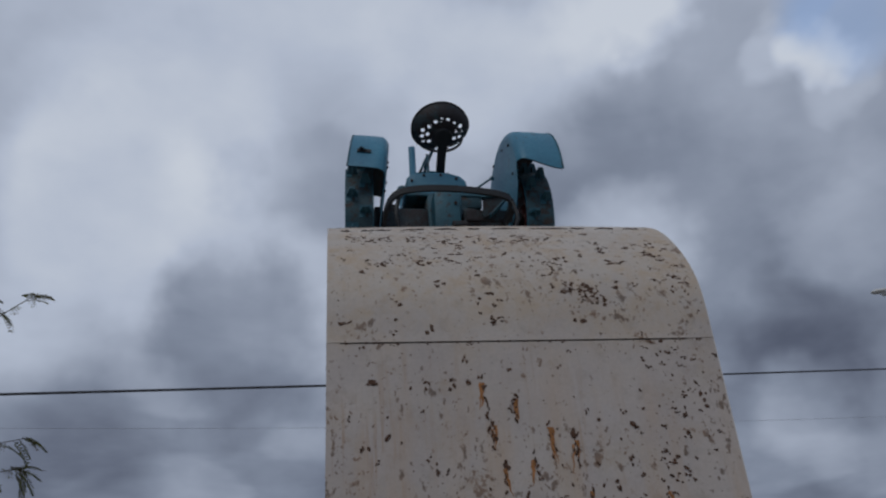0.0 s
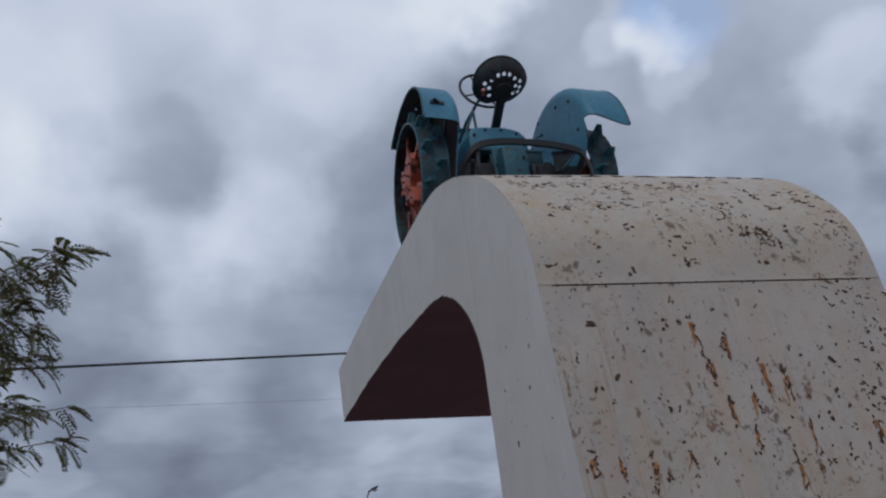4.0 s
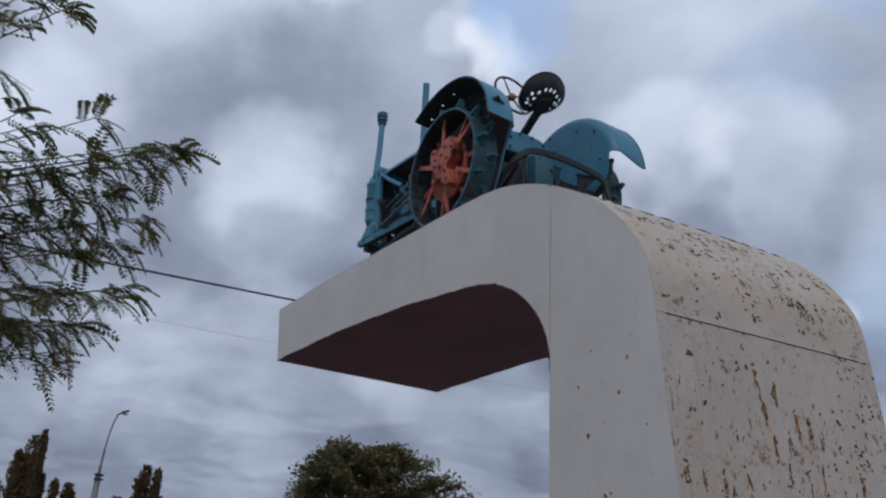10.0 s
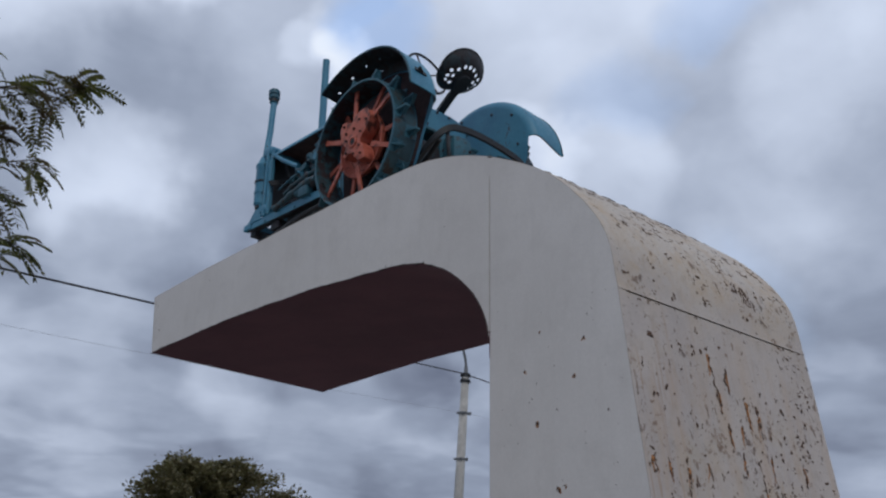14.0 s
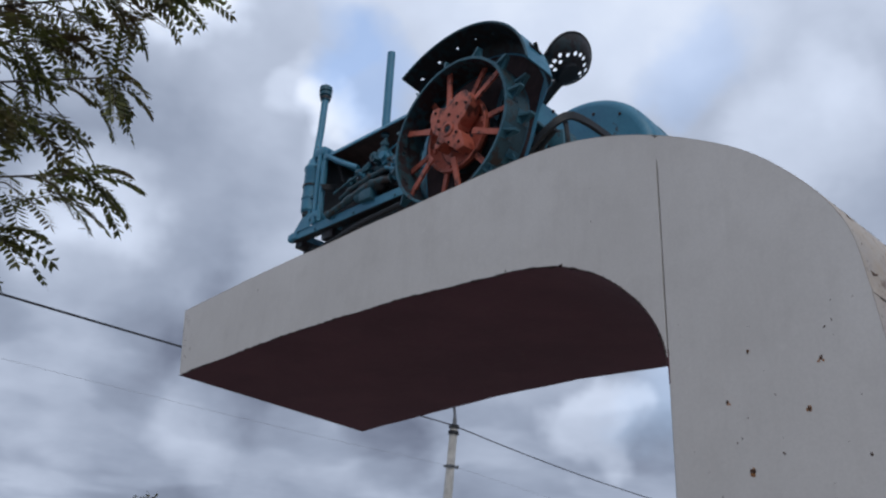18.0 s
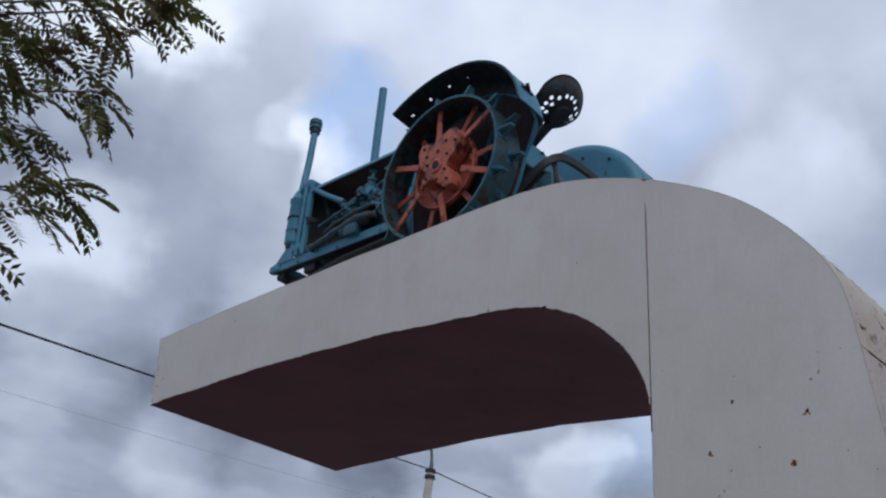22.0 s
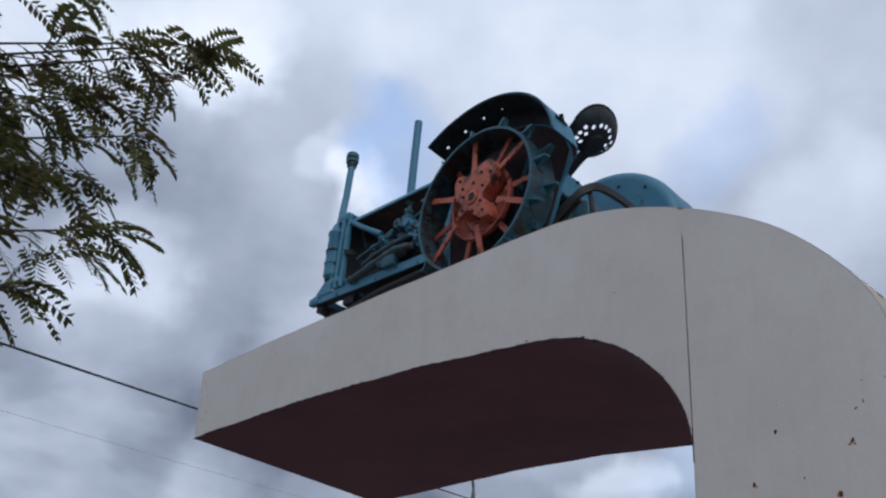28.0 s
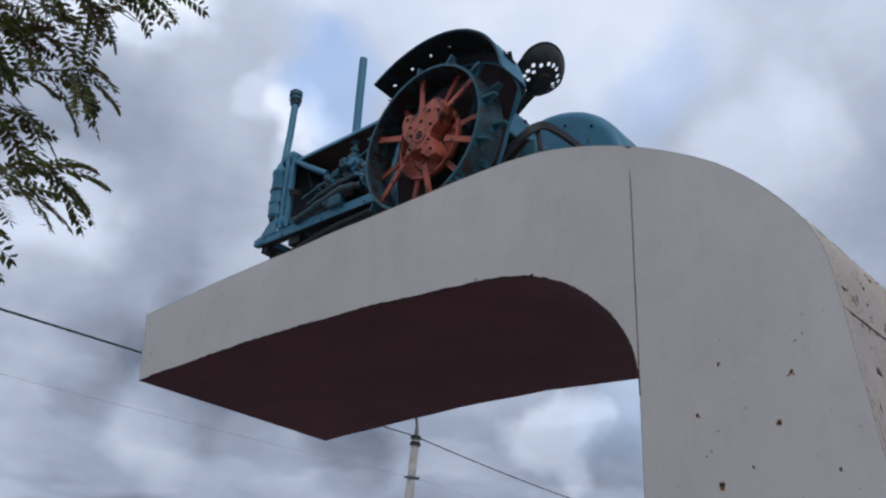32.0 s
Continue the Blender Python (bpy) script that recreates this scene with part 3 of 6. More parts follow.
def rear_wheel(s):
    """Spade-lug steel wheel; s = -1 on the tractor's left, 1 on its right."""
    xo, xi = s * 0.872, s * 0.645
    wheel = new("rear_wheel")
    wheel.parent = tractor
    wheel.matrix_local = pose(0, AX_Y, AX_Z) if s > 0 else pose(-0.735, AX_Y, AX_Z, 0, 0, -3) @ pose(0.735, 0, 0)
    R = 0.565
    width, around = abs(xo - xi), 2 * math.pi * R
    holes = [(width * (0.26 if k % 2 else 0.72), around * (k + 0.5 + d) / 24) for k in range(24) for d in (-0.14, 0.14)]
    bm = B()
    perforated(bm, width, around, 14, 240, holes, 0.011, lambda x, l: (xi + s * x, (R - 0.004) * math.cos(l / R), (R - 0.004) * math.sin(l / R)))
    bmesh.ops.remove_doubles(bm, verts=bm.verts, dist=0.0005)
    bmesh.ops.recalc_face_normals(bm, faces=bm.faces)
    bmesh.ops.solidify(bm, geom=bm.faces[:], thickness=0.008)
    part("rim", fixed(bm), RIM_TEAL, wheel, "dark teal steel rim with bolt holes", smooth=35)
    bm = B()
    ring_band(bm, [(xo - s * 0.006, R + 0.001), (xo - s * 0.006, R + 0.006), (xi + s * 0.006, R + 0.006), (xi + s * 0.006, R + 0.001)])
    part("tread_band", fixed(bm), TEAL_DEEP, wheel, "worn dark teal tread of the rim", smooth=35)
    for x, r in ((xo, R - 0.006), (xi, R - 0.012)):
        bm = B()
        ring_band(bm, [(x + s * 0.004, R + 0.005), (x + s * 0.004, r - 0.008), (x - s * 0.008, r - 0.008), (x - s * 0.008, R + 0.005)])
        part("rim_flange", fixed(bm), TEAL_DARK, wheel, "teal edge of the rim", smooth=35)
    # cast centre: notched face, dish behind it and a sunk axle end
    bm = B()
    out = []
    n = len(HUB_EDGE)
    for k in range(n):
        (a0, r0), (a1, r1) = HUB_EDGE[k], HUB_EDGE[(k + 1) % n]
        a1 += 360 if a1 < a0 else 0
        for q in range(3):
            f = q / 3
            g = f * f * (3 - 2 * f)
            a = radians(a0 + (a1 - a0) * f)
            out.append(((r0 + (r1 - r0) * g) * math.cos(a), (r0 + (r1 - r0) * g) * math.sin(a)))
    slab(bm, out, lambda a, b, d: (d, a, b), s * 0.872, s * 0.755)
    face = [f for f in bm.faces if len(f.verts) > 4]
    bmesh.ops.bevel(bm, geom=list({e for f in face for e in f.edges}), offset=0.009, segments=2, profile=0.6, affect="EDGES")
    part("hub_plate", fixed(bm), RED, wheel, "notched orange-red cast wheel centre", smooth=35)
    bm = B()
    lathe(bm, (s * 0.79, 0, 0), (-s, 0, 0), [(0.06, 0.09), (0.075, 0.15), (0.06, 0.215), (0.085, 0.22), (0.10, 0.12)], 40)
    part("hub_dish", fixed(bm), RED_SHADE, wheel, "sunk red hollow of the casting, shade in its colour", smooth=35)
    bm = B()
    lathe(bm, (s * 0.79, 0, 0), (-s, 0, 0), [(0.062, 0.2155), (0.02, 0.268), (0.0, 0.274), (0.0, 0.294), (0.03, 0.296), (0.09, 0.25), (0.087, 0.222)], 40)
    part("hub_rim", fixed(bm), RED, wheel, "orange-red outer wall of the casting", smooth=35)
    bm = B()
    lathe(bm, (s * 0.8725, 0, 0), (s, 0, 0), [(0.0, 0.058), (0.008, 0.058), (0.012, 0.050), (0.012, 0.036), (0.002, 0.034)], 20)
    part("axle_collar", fixed(bm), RED, wheel, "raised collar of the hub", smooth=35)
    bm = B()
    lathe(bm, (s * 0.874, 0, 0), (s, 0, 0), [(0.0, 0.033), (0.004, 0.032), (0.004, 0.012), (0.010, 0.010)], 8)
    part("axle_end", fixed(bm), BLACK_STEEL, wheel, "black axle end in the hub")
    bm = B()
    lathe(bm, (s * 0.79, 0, 0), (-s, 0, 0), [(0.0, 0.10), (0.20, 0.10), (0.23, 0.07)], 24)
    part("hub", fixed(bm), RED_SHADE, wheel, "orange-red hub barrel", smooth=35)
    # flat spokes in two rows
    for k in range(12):
        a = radians(22 + 30 * k)
        c, q = math.cos(a), math.sin(a)
        bm = B()
        x0, x1 = (0.835, 0.80) if k % 2 == 0 else (0.765, 0.715)
        lo, hi = [], []
        for r, w in ((0.235, 0.024), (0.38, 0.020), (R - 0.012, 0.023)):
            x = s * (x0 + (x1 - x0) * (r - 0.235) / 0.32)
            for e, lst in ((-1, lo), (1, hi)):
                lst.append([bm.verts.new((x + dx, r * c - e * w * q, r * q + e * w * c)) for dx in (-0.008, 0.008)])
        for i in range(2):
            for quad in ((lo[i][0], lo[i + 1][0], hi[i + 1][0], hi[i][0]), (lo[i][1], hi[i][1], hi[i + 1][1], lo[i + 1][1]), (lo[i][0], lo[i][1], lo[i + 1][1], lo[i + 1][0]), (hi[i][1], hi[i][0], hi[i + 1][0], hi[i + 1][1])):
                bm.faces.new(quad)
        bm.faces.new((lo[0][0], hi[0][0], hi[0][1], lo[0][1]))
        bm.faces.new((lo[2][1], hi[2][1], hi[2][0], lo[2][0]))
        part("spoke", fixed(bm), RED, wheel)
    # bolts of the wheel centre
    for a, r in ((22, 0.10), (48, 0.15), (55, 0.235), (95, 0.12), (115, 0.20), (140, 0.23), (150, 0.12), (215, 0.11), (232, 0.19), (262, 0.12), (320, 0.12)):
        bm = B()
        a = radians(a)
        lathe(bm, (s * 0.871, r * math.cos(a), r * math.sin(a)), (s, 0, 0), [(0, 0.012), (0.010, 0.012), (0.010, 0.007), (0.016, 0.006)], 6)
        part("bolt", bm, DARK_RUST, wheel)
    # brake drum inside
    bm = B()
    lathe(bm, (s * 0.60, 0, 0), (s, 0, 0), [(-0.05, 0.24), (0.02, 0.24), (0.04, 0.20), (0.10, 0.13), (0.14, 0.11)], 28)
    part("brake_drum", bm, BLACK_SHADE_TEAL, wheel, smooth=35)
    # lugs: spade plates with a rib, alternately at the outer and inner edge
    bm = B()
    H = 0.10
    slab(bm, [(-0.052, 0.0), (0.052, 0.0), (0.022, H), (-0.022, H)], lambda a, b, d: (a, d + b * 0.12, b), -0.008, 0.008)
    slab(bm, [(-0.055, 0.0), (0.045, 0.0), (0.0, H * 0.75)], lambda a, b, d: (d, a, b), -0.006, 0.006)
    slab(bm, [(-0.052, -0.055), (0.052, -0.055), (0.052, 0.055), (-0.052, 0.055)], lambda a, b, d: (a, b, d), -0.002, 0.008)
    fixed(bm)
    me = bpy.data.meshes.new("lug")
    bm.to_mesh(me)
    bm.free()
    me.materials.append(TEAL_DARK)
    for k in range(24):
        a = 2 * math.pi * (k + 0.5) / 24
        lug = new("lug", me)
        lug.parent = wheel
        lug.matrix_local = Matrix.Translation((s * (0.815 if k % 2 else 0.705), R * math.cos(a), R * math.sin(a))) @ Matrix.Rotation(a - math.pi / 2, 4, "X")
    return wheel


for s in (-1, 1):
    rear_wheel(s)




def fender(s):
    """Curved mudguard: an arched strip over the wheel and a side plate towards the seat."""
    thing = new("fender")
    thing.parent = tractor
    thing.matrix_local = pose(-0.74, 0, 0.7, 0, 6.5, 0) @ pose(0, 0, 0, 0, 0, -1.5) @ pose(0.74, 0.115, 0.022) if s < 0 else pose(0, -0.080, 0.79)
    FR = 0.84 if s < 0 else 0.745
    a0, a1, n, m = radians(51 if s < 0 else 46), radians(169 if s < 0 else 175.5), 56, 8
    xi, xo = (-0.572, -0.893) if s < 0 else (0.535, 0.915)
    RC = 0.085
    wide, long = abs(xo - xi) + RC * (math.pi / 2 - 1), (a1 - a0) * FR
    holes = [(wide * 0.62, long * f) for f in (0.06, 0.175, 0.29, 0.405, 0.52, 0.635)] + [(wide * 0.25, long * 0.33), (wide * 0.3, long * 0.7)]

    def strip_point(x, l, r):
        """The strip turns down into the side plate through a rounded corner."""
        f = min(1.0, x / wide)
        a, q = a0 + l / FR * (1.0 if s < 0 else 0.93 + 0.07 * f * f * (3 - 2 * f)), x / RC
        if q < math.pi / 2:
            return (xi + s * RC * (1 - math.cos(q)), (r - RC + RC * math.sin(q)) * math.cos(a), (r - RC + RC * math.sin(q)) * math.sin(a))
        u = (x - RC * math.pi / 2) / (wide - RC * math.pi / 2)
        rr = r - 0.010 * u * u
        return (xi + s * (RC + (abs(xo - xi) - RC) * u), rr * math.cos(a), rr * math.sin(a))

    bm = B()
    perforated(bm, wide, long, 26, 120, holes, 0.012, lambda x, l: strip_point(x, l, FR))
    bmesh.ops.solidify(bm, geom=bm.faces[:], thickness=0.006)
    part("strip", fixed(bm), TEAL, thing, "arched teal strip with bolt holes", smooth=30)
    # added dark sheets under strip and plate, with shade put into their colour
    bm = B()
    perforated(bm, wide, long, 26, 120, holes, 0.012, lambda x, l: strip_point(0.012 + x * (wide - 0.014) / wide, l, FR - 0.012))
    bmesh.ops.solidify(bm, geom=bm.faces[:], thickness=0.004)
    part("strip_lining", fixed(bm), BLACK_SHADE_TEAL, thing, "near-black sheet under the strip, shade in its colour", smooth=30)
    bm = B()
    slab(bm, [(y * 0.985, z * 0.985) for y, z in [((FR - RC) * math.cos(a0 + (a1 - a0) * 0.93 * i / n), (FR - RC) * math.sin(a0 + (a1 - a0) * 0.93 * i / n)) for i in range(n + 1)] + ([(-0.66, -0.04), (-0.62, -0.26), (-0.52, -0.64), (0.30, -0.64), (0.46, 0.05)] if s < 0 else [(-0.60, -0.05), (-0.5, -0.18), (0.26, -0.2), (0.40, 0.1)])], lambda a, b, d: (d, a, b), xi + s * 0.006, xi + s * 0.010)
    part("plate_lining", fixed(bm), RUST_SHADE, thing, "rusty maroon outer face of the side plate, darkened as shade")
    # rolled outer lip
    bm = B()
    tube(bm, [(xo, FR * 0.985 * math.cos(a0 + (a1 - a0) * i / n), FR * 0.985 * math.sin(a0 + (a1 - a0) * i / n)) for i in range(n + 1)], 0.009, 6)
    part("lip", bm, TEAL_DARK, thing, smooth=60)
    # side plate
    turn = (a1 - a0) * (1.0 if s < 0 else 0.93)
    out = [((FR - RC + 0.002) * math.cos(a0 + turn * i / n), (FR - RC + 0.002) * math.sin(a0 + turn * i / n)) for i in range(n + 1)]
    tail = [(-0.68, -0.04), (-0.64, -0.27), (-0.53, -0.65), (0.31, -0.65), (0.48, 0.05), (0.52, 0.34)] if s < 0 else [(-0.62, -0.06), (-0.52, -0.20), (-0.34, -0.26), (0.26, -0.22), (0.42, 0.1), (0.47, 0.34)]
    bm = B()
    slab(bm, out + tail, lambda a, b, d: (d, a, b), xi, xi + s * 0.005)
    part("side_plate", fixed(bm), TEAL, thing)
    for k, (y, z) in enumerate(((-0.52, 0.12), (-0.2, 0.55), (0.2, 0.62), (0.1, 0.1), (-0.45, 0.45), (0.4, 0.4))):
        bm = B()
        lathe(bm, (xi - s * 0.002, y, z), (-s, 0, 0), [(0, 0.014), (0.008, 0.013), (0.012, 0.006)], 8)
        part("rivet", bm, DARK_RUST, thing)
    # bracket of a missing lamp on the rear of the strip
    a = radians(156)
    bm = B()
    o = Vector((xi + (xo - xi) * 0.62, FR * math.cos(a), FR * math.sin(a)))
    rot = Matrix.Rotation(a - math.pi / 2, 3, "X")
    box(bm, o + rot @ Vector((0, 0, 0.006)), (0.12, 0.04, 0.010), rot, 0.002)
    box(bm, o + rot @ Vector((-0.012, 0, 0.020)), (0.06, 0.014, 0.028), rot @ Matrix.Rotation(0.5, 3, "Y"), 0.002)
    if s < 0:
        part("bracket", fixed(bm), BLACK_STEEL, thing, "small black bent bracket")
    else:
        bm.free()
    # two braces to the axle
    for y in (-0.3, 0.25):
        bm = B()
        box(bm, (xi + s * 0.02, y, 0.16), (0.012, 0.05, 0.62), Matrix.Rotation(-y * 0.6, 3, "X"), 0.003)
        part("brace", fixed(bm), TEAL_DARK, thing)
    return thing


for s in (-1, 1):
    fender(s)


def sub(name, mat, build, label="", smooth=None, parent=None):
    bm = B()
    build(bm)
    fixed(bm)
    return part(name, bm, mat, parent or tractor, label, smooth)


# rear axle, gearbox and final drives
sub("axle_housing", BLACK_SHADE_TEAL, lambda b: lathe(b, (-0.6, AX_Y, AX_Z), (1, 0, 0), [(0, 0.10), (0.1, 0.10), (0.12, 0.13), (0.3, 0.15), (0.34, 0.2), (0.86, 0.2), (0.9, 0.15), (1.08, 0.13), (1.1, 0.10), (1.2, 0.10)], 24), smooth=35)
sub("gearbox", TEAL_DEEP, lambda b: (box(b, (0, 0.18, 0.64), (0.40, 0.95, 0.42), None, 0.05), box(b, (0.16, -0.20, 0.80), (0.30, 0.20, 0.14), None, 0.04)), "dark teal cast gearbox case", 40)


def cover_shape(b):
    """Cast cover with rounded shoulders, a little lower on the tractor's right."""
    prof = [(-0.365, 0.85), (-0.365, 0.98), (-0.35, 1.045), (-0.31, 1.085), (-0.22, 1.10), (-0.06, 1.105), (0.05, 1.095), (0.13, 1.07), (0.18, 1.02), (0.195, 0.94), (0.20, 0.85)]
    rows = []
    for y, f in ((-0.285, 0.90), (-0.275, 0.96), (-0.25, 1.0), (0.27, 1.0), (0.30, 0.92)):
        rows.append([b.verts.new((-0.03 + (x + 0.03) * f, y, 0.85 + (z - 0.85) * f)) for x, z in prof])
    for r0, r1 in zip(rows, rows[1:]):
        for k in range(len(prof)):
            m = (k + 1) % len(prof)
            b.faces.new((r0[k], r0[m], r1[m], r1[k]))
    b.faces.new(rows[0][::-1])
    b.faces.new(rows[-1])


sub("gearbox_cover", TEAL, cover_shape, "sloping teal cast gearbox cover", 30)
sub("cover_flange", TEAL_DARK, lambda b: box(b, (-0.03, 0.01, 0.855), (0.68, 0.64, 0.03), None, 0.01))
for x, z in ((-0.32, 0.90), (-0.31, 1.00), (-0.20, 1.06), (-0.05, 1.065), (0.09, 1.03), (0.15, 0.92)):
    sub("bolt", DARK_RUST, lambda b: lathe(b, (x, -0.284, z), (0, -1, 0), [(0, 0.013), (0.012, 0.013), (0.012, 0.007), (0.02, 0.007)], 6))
# near-black cases fill the hoop; the transmission's shadow is put into their colour
sub("brake_case", BLACK_SHADE_TEAL, lambda b: (box(b, (-0.37, -0.12, 0.42), (0.40, 0.40, 0.60), None, 0.05), lathe(b, (-0.345, -0.26, 0.50), (0, -1, 0), [(0, 0.13), (0.05, 0.12), (0.07, 0.06)], 20)), "dark brake and drive case, shade in its colour", 40)
sub("clutch_case", BLACK_SHADE_TEAL, lambda b: (box(b, (0.17, -0.22, 0.45), (0.12, 0.44, 0.42), None, 0.03), [box(b, (0.238, -0.40, 0.30 + 0.07 * k), (0.035, 0.05, 0.035), None, 0.006) for k in range(5)]), "dark added case with toothed edge, shade in its colour", 40)
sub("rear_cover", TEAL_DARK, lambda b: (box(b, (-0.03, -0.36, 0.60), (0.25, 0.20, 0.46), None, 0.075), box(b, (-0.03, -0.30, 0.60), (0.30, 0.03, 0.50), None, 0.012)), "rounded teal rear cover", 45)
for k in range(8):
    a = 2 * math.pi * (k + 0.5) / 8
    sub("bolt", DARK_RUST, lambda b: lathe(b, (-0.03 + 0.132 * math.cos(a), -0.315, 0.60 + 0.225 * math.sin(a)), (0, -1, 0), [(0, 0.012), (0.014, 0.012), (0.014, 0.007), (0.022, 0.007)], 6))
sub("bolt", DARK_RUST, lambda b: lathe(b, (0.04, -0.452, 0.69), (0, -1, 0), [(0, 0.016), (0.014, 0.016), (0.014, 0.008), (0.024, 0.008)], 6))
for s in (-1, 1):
    sub("final_drive", BLACK_SHADE_TEAL, lambda b: (lathe(b, (s * 0.545, AX_Y, AX_Z), (-s, 0, 0), [(0, 0.20), (0.06, 0.21), (0.1, 0.17), (0.11, 0.1), (0.2, 0.09)], 26), box(b, (s * 0.47, AX_Y + 0.02, AX_Z + 0.19), (0.1, 0.2, 0.16), None, 0.03)), "round final drive case", 35)
    for k in range(6):
        a = 2 * math.pi * k / 6
        sub("bolt", DARK_RUST, lambda b: lathe(b, (s * 0.46, AX_Y + 0.15 * math.cos(a), AX_Z + 0.15 * math.sin(a)), (-s, 0, 0), [(0, 0.013), (0.03, 0.013), (0.03, 0.007)], 6))

# drawbar hoop behind the axle
hoop = smooth_line([(-0.53, -0.20, 0.28), (-0.575, -0.42, 0.38), (-0.57, -0.64, 0.52), (-0.49, -0.73, 0.615), (-0.34, -0.755, 0.65), (-0.1, -0.76, 0.66), (0.2, -0.76, 0.64), (0.41, -0.745, 0.605), (0.46, -0.68, 0.55), (0.43, -0.50, 0.44), (0.40, -0.20, 0.34)], 6)


def flat_bar(b, pts, w, t, updir=(0, 0, 1)):
    """A flat bar along pts, w high and t thick."""
    rings = []
    pts = [Vector(p) for p in pts]
    for i, p in enumerate(pts):
        d = (pts[min(i + 1, len(pts) - 1)] - pts[max(i - 1, 0)]).normalized()
        n = d.cross(Vector(updir)).normalized()
        u = n.cross(d).normalized()
        rings.append([b.verts.new(p + n * t / 2 * e + u * w / 2 * f) for e, f in ((-1, -1), (1, -1), (1, 1), (-1, 1))])
    for r0, r1 in zip(rings, rings[1:]):
        for j in range(4):
            b.faces.new((r0[j], r0[(j + 1) % 4], r1[(j + 1) % 4], r1[j]))
    b.faces.new(rings[0][::-1])
    b.faces.new(rings[-1])


sub("drawbar_hoop", BLACK_STEEL, lambda b: flat_bar(b, hoop, 0.053, 0.028), "black bent flat-bar drawbar hoop", 30)
# plates and bracket below the hoop carry its shade in their colour
sub("drawbar", BLACK_SHADE_TEAL, lambda b: (box(b, (0.31, -0.52, 0.53), (0.40, 0.05, 0.10), None, 0.01), box(b, (0.0, -0.60, 0.30), (0.12, 0.5, 0.04), None, 0.01)), "teal drawbar plates, darkened as shade")
sub("drawbar_bracket", BLACK_SHADE_TEAL, lambda b: slab(b, [(0.25, 0.66), (0.47, 0.69), (0.40, 0.60), (0.31, 0.50), (0.24, 0.48)], lambda x, z, d: (x, d, z), -0.60, -0.585), "three-cornered teal drawbar bracket")
sub("bracket_edge", TEAL_DARK, lambda b: flat_bar(b, [(0.235, -0.60, 0.665), (0.36, -0.60, 0.682), (0.475, -0.60, 0.697), (0.40, -0.60, 0.60), (0.30, -0.60, 0.495)], 0.012, 0.05, (0, 0.15, 1)), "teal flange of the bracket")
for s in (-1, 1):
    sub("drawbar_stay", BLACK_STEEL, lambda b: tube(b, [(s * 0.50, -0.64, 0.54), (s * 0.40, -0.25, 0.40), (s * 0.36, 0.05, 0.36)], 0.02, 8))
    sub("stay_hook", BLACK_STEEL, lambda b: tube(b, smooth_line([(s * 0.47, -0.70, 0.60), (s * 0.5, -0.74, 0.42), (s * 0.46, -0.72, 0.30), (s * 0.40, -0.70, 0.36)], 4), 0.018, 8))

# seat on its bent spring arm
SEAT_M = pose(-0.045, -0.475, 1.408, -30, -9, 0)


def seat_pan(b):
    """Dished pan with two thigh hollows and rows of round holes."""
    holes = [(0.0, -0.105)] + [(e * x, y) for e in (-1, 1) for x, y in ((0.055, -0.095), (0.112, -0.055), (0.172, -0.022), (0.130, 0.018), (0.178, 0.036), (0.168, 0.086), (0.116, 0.092))]
    n = 84
    w, d = 0.26, 0.212
    vs = {}

    def put(i, j):
        if (i, j) not in vs:
            x, y = (i / n * 2 - 1), (j / n * 2 - 1)
            # square to rounded seat outline
            xx, yy = x * math.sqrt(1 - y * y / 2), y * math.sqrt(1 - x * x / 2)
            px, py = xx * w, yy * d - 0.045 * math.exp(-((xx * w / 0.065) ** 2)) * max(0.0, yy) ** 3
            for hx, hy in holes:
                r = math.hypot(px - hx, py - hy)
                if 1e-6 < r < 0.018 + 0.004:
                    px, py = hx + (px - hx) * 0.018 / r, hy + (py - hy) * 0.018 / r
            rr = (px / w) ** 2 + (py / d) ** 2
            z = 0.10 * rr ** 1.3 * (0.35 + 0.75 * max(0.0, -py / d)) + 0.018 * math.exp(-((px / 0.05) ** 2)) * max(0.0, py / d) + 0.03 * rr ** 4
            vs[(i, j)] = b.verts.new((px, py, z))
        return vs[(i, j)]

    for i in range(n):
        for j in range(n):
            x, y = ((i + 0.5) / n * 2 - 1), ((j + 0.5) / n * 2 - 1)
            px, py = x * math.sqrt(1 - y * y / 2) * w, y * math.sqrt(1 - x * x / 2) * d
            if any(math.hypot(px - hx, py - hy) < 0.018 for hx, hy in holes):
                continue
            q = [put(i, j), put(i + 1, j), put(i + 1, j + 1), put(i, j + 1)]
            try:
                b.faces.new(q)
            except ValueError:
                pass
    bmesh.ops.remove_doubles(b, verts=b.verts, dist=0.0004)
    bmesh.ops.recalc_face_normals(b, faces=b.faces)
    grown = bmesh.ops.extrude_face_region(b, geom=b.faces[:])["geom"]
    bmesh.ops.translate(b, verts=[v for v in grown if isinstance(v, bmesh.types.BMVert)], vec=(0, 0, -0.005))


seat = sub("seat", BLACK_SHADE_TEAL, seat_pan, "black perforated pan seat", 40)
seat.matrix_local = SEAT_M
rim_pts = [(0.26 * math.cos(a), 0.212 * math.sin(a) - 0.045 * math.exp(-((0.26 * math.cos(a) / 0.065) ** 2)) * max(0.0, math.sin(a)) ** 3) for a in (2 * math.pi * k / 48 for k in range(49))]
rimline = sub("seat_rim", BLACK_STEEL, lambda b: tube(b, [(x, y, 0.10 * (0.35 + 0.75 * max(0, -y / 0.212)) + 0.028) for x, y in rim_pts], 0.010, 8), smooth=60, parent=seat)
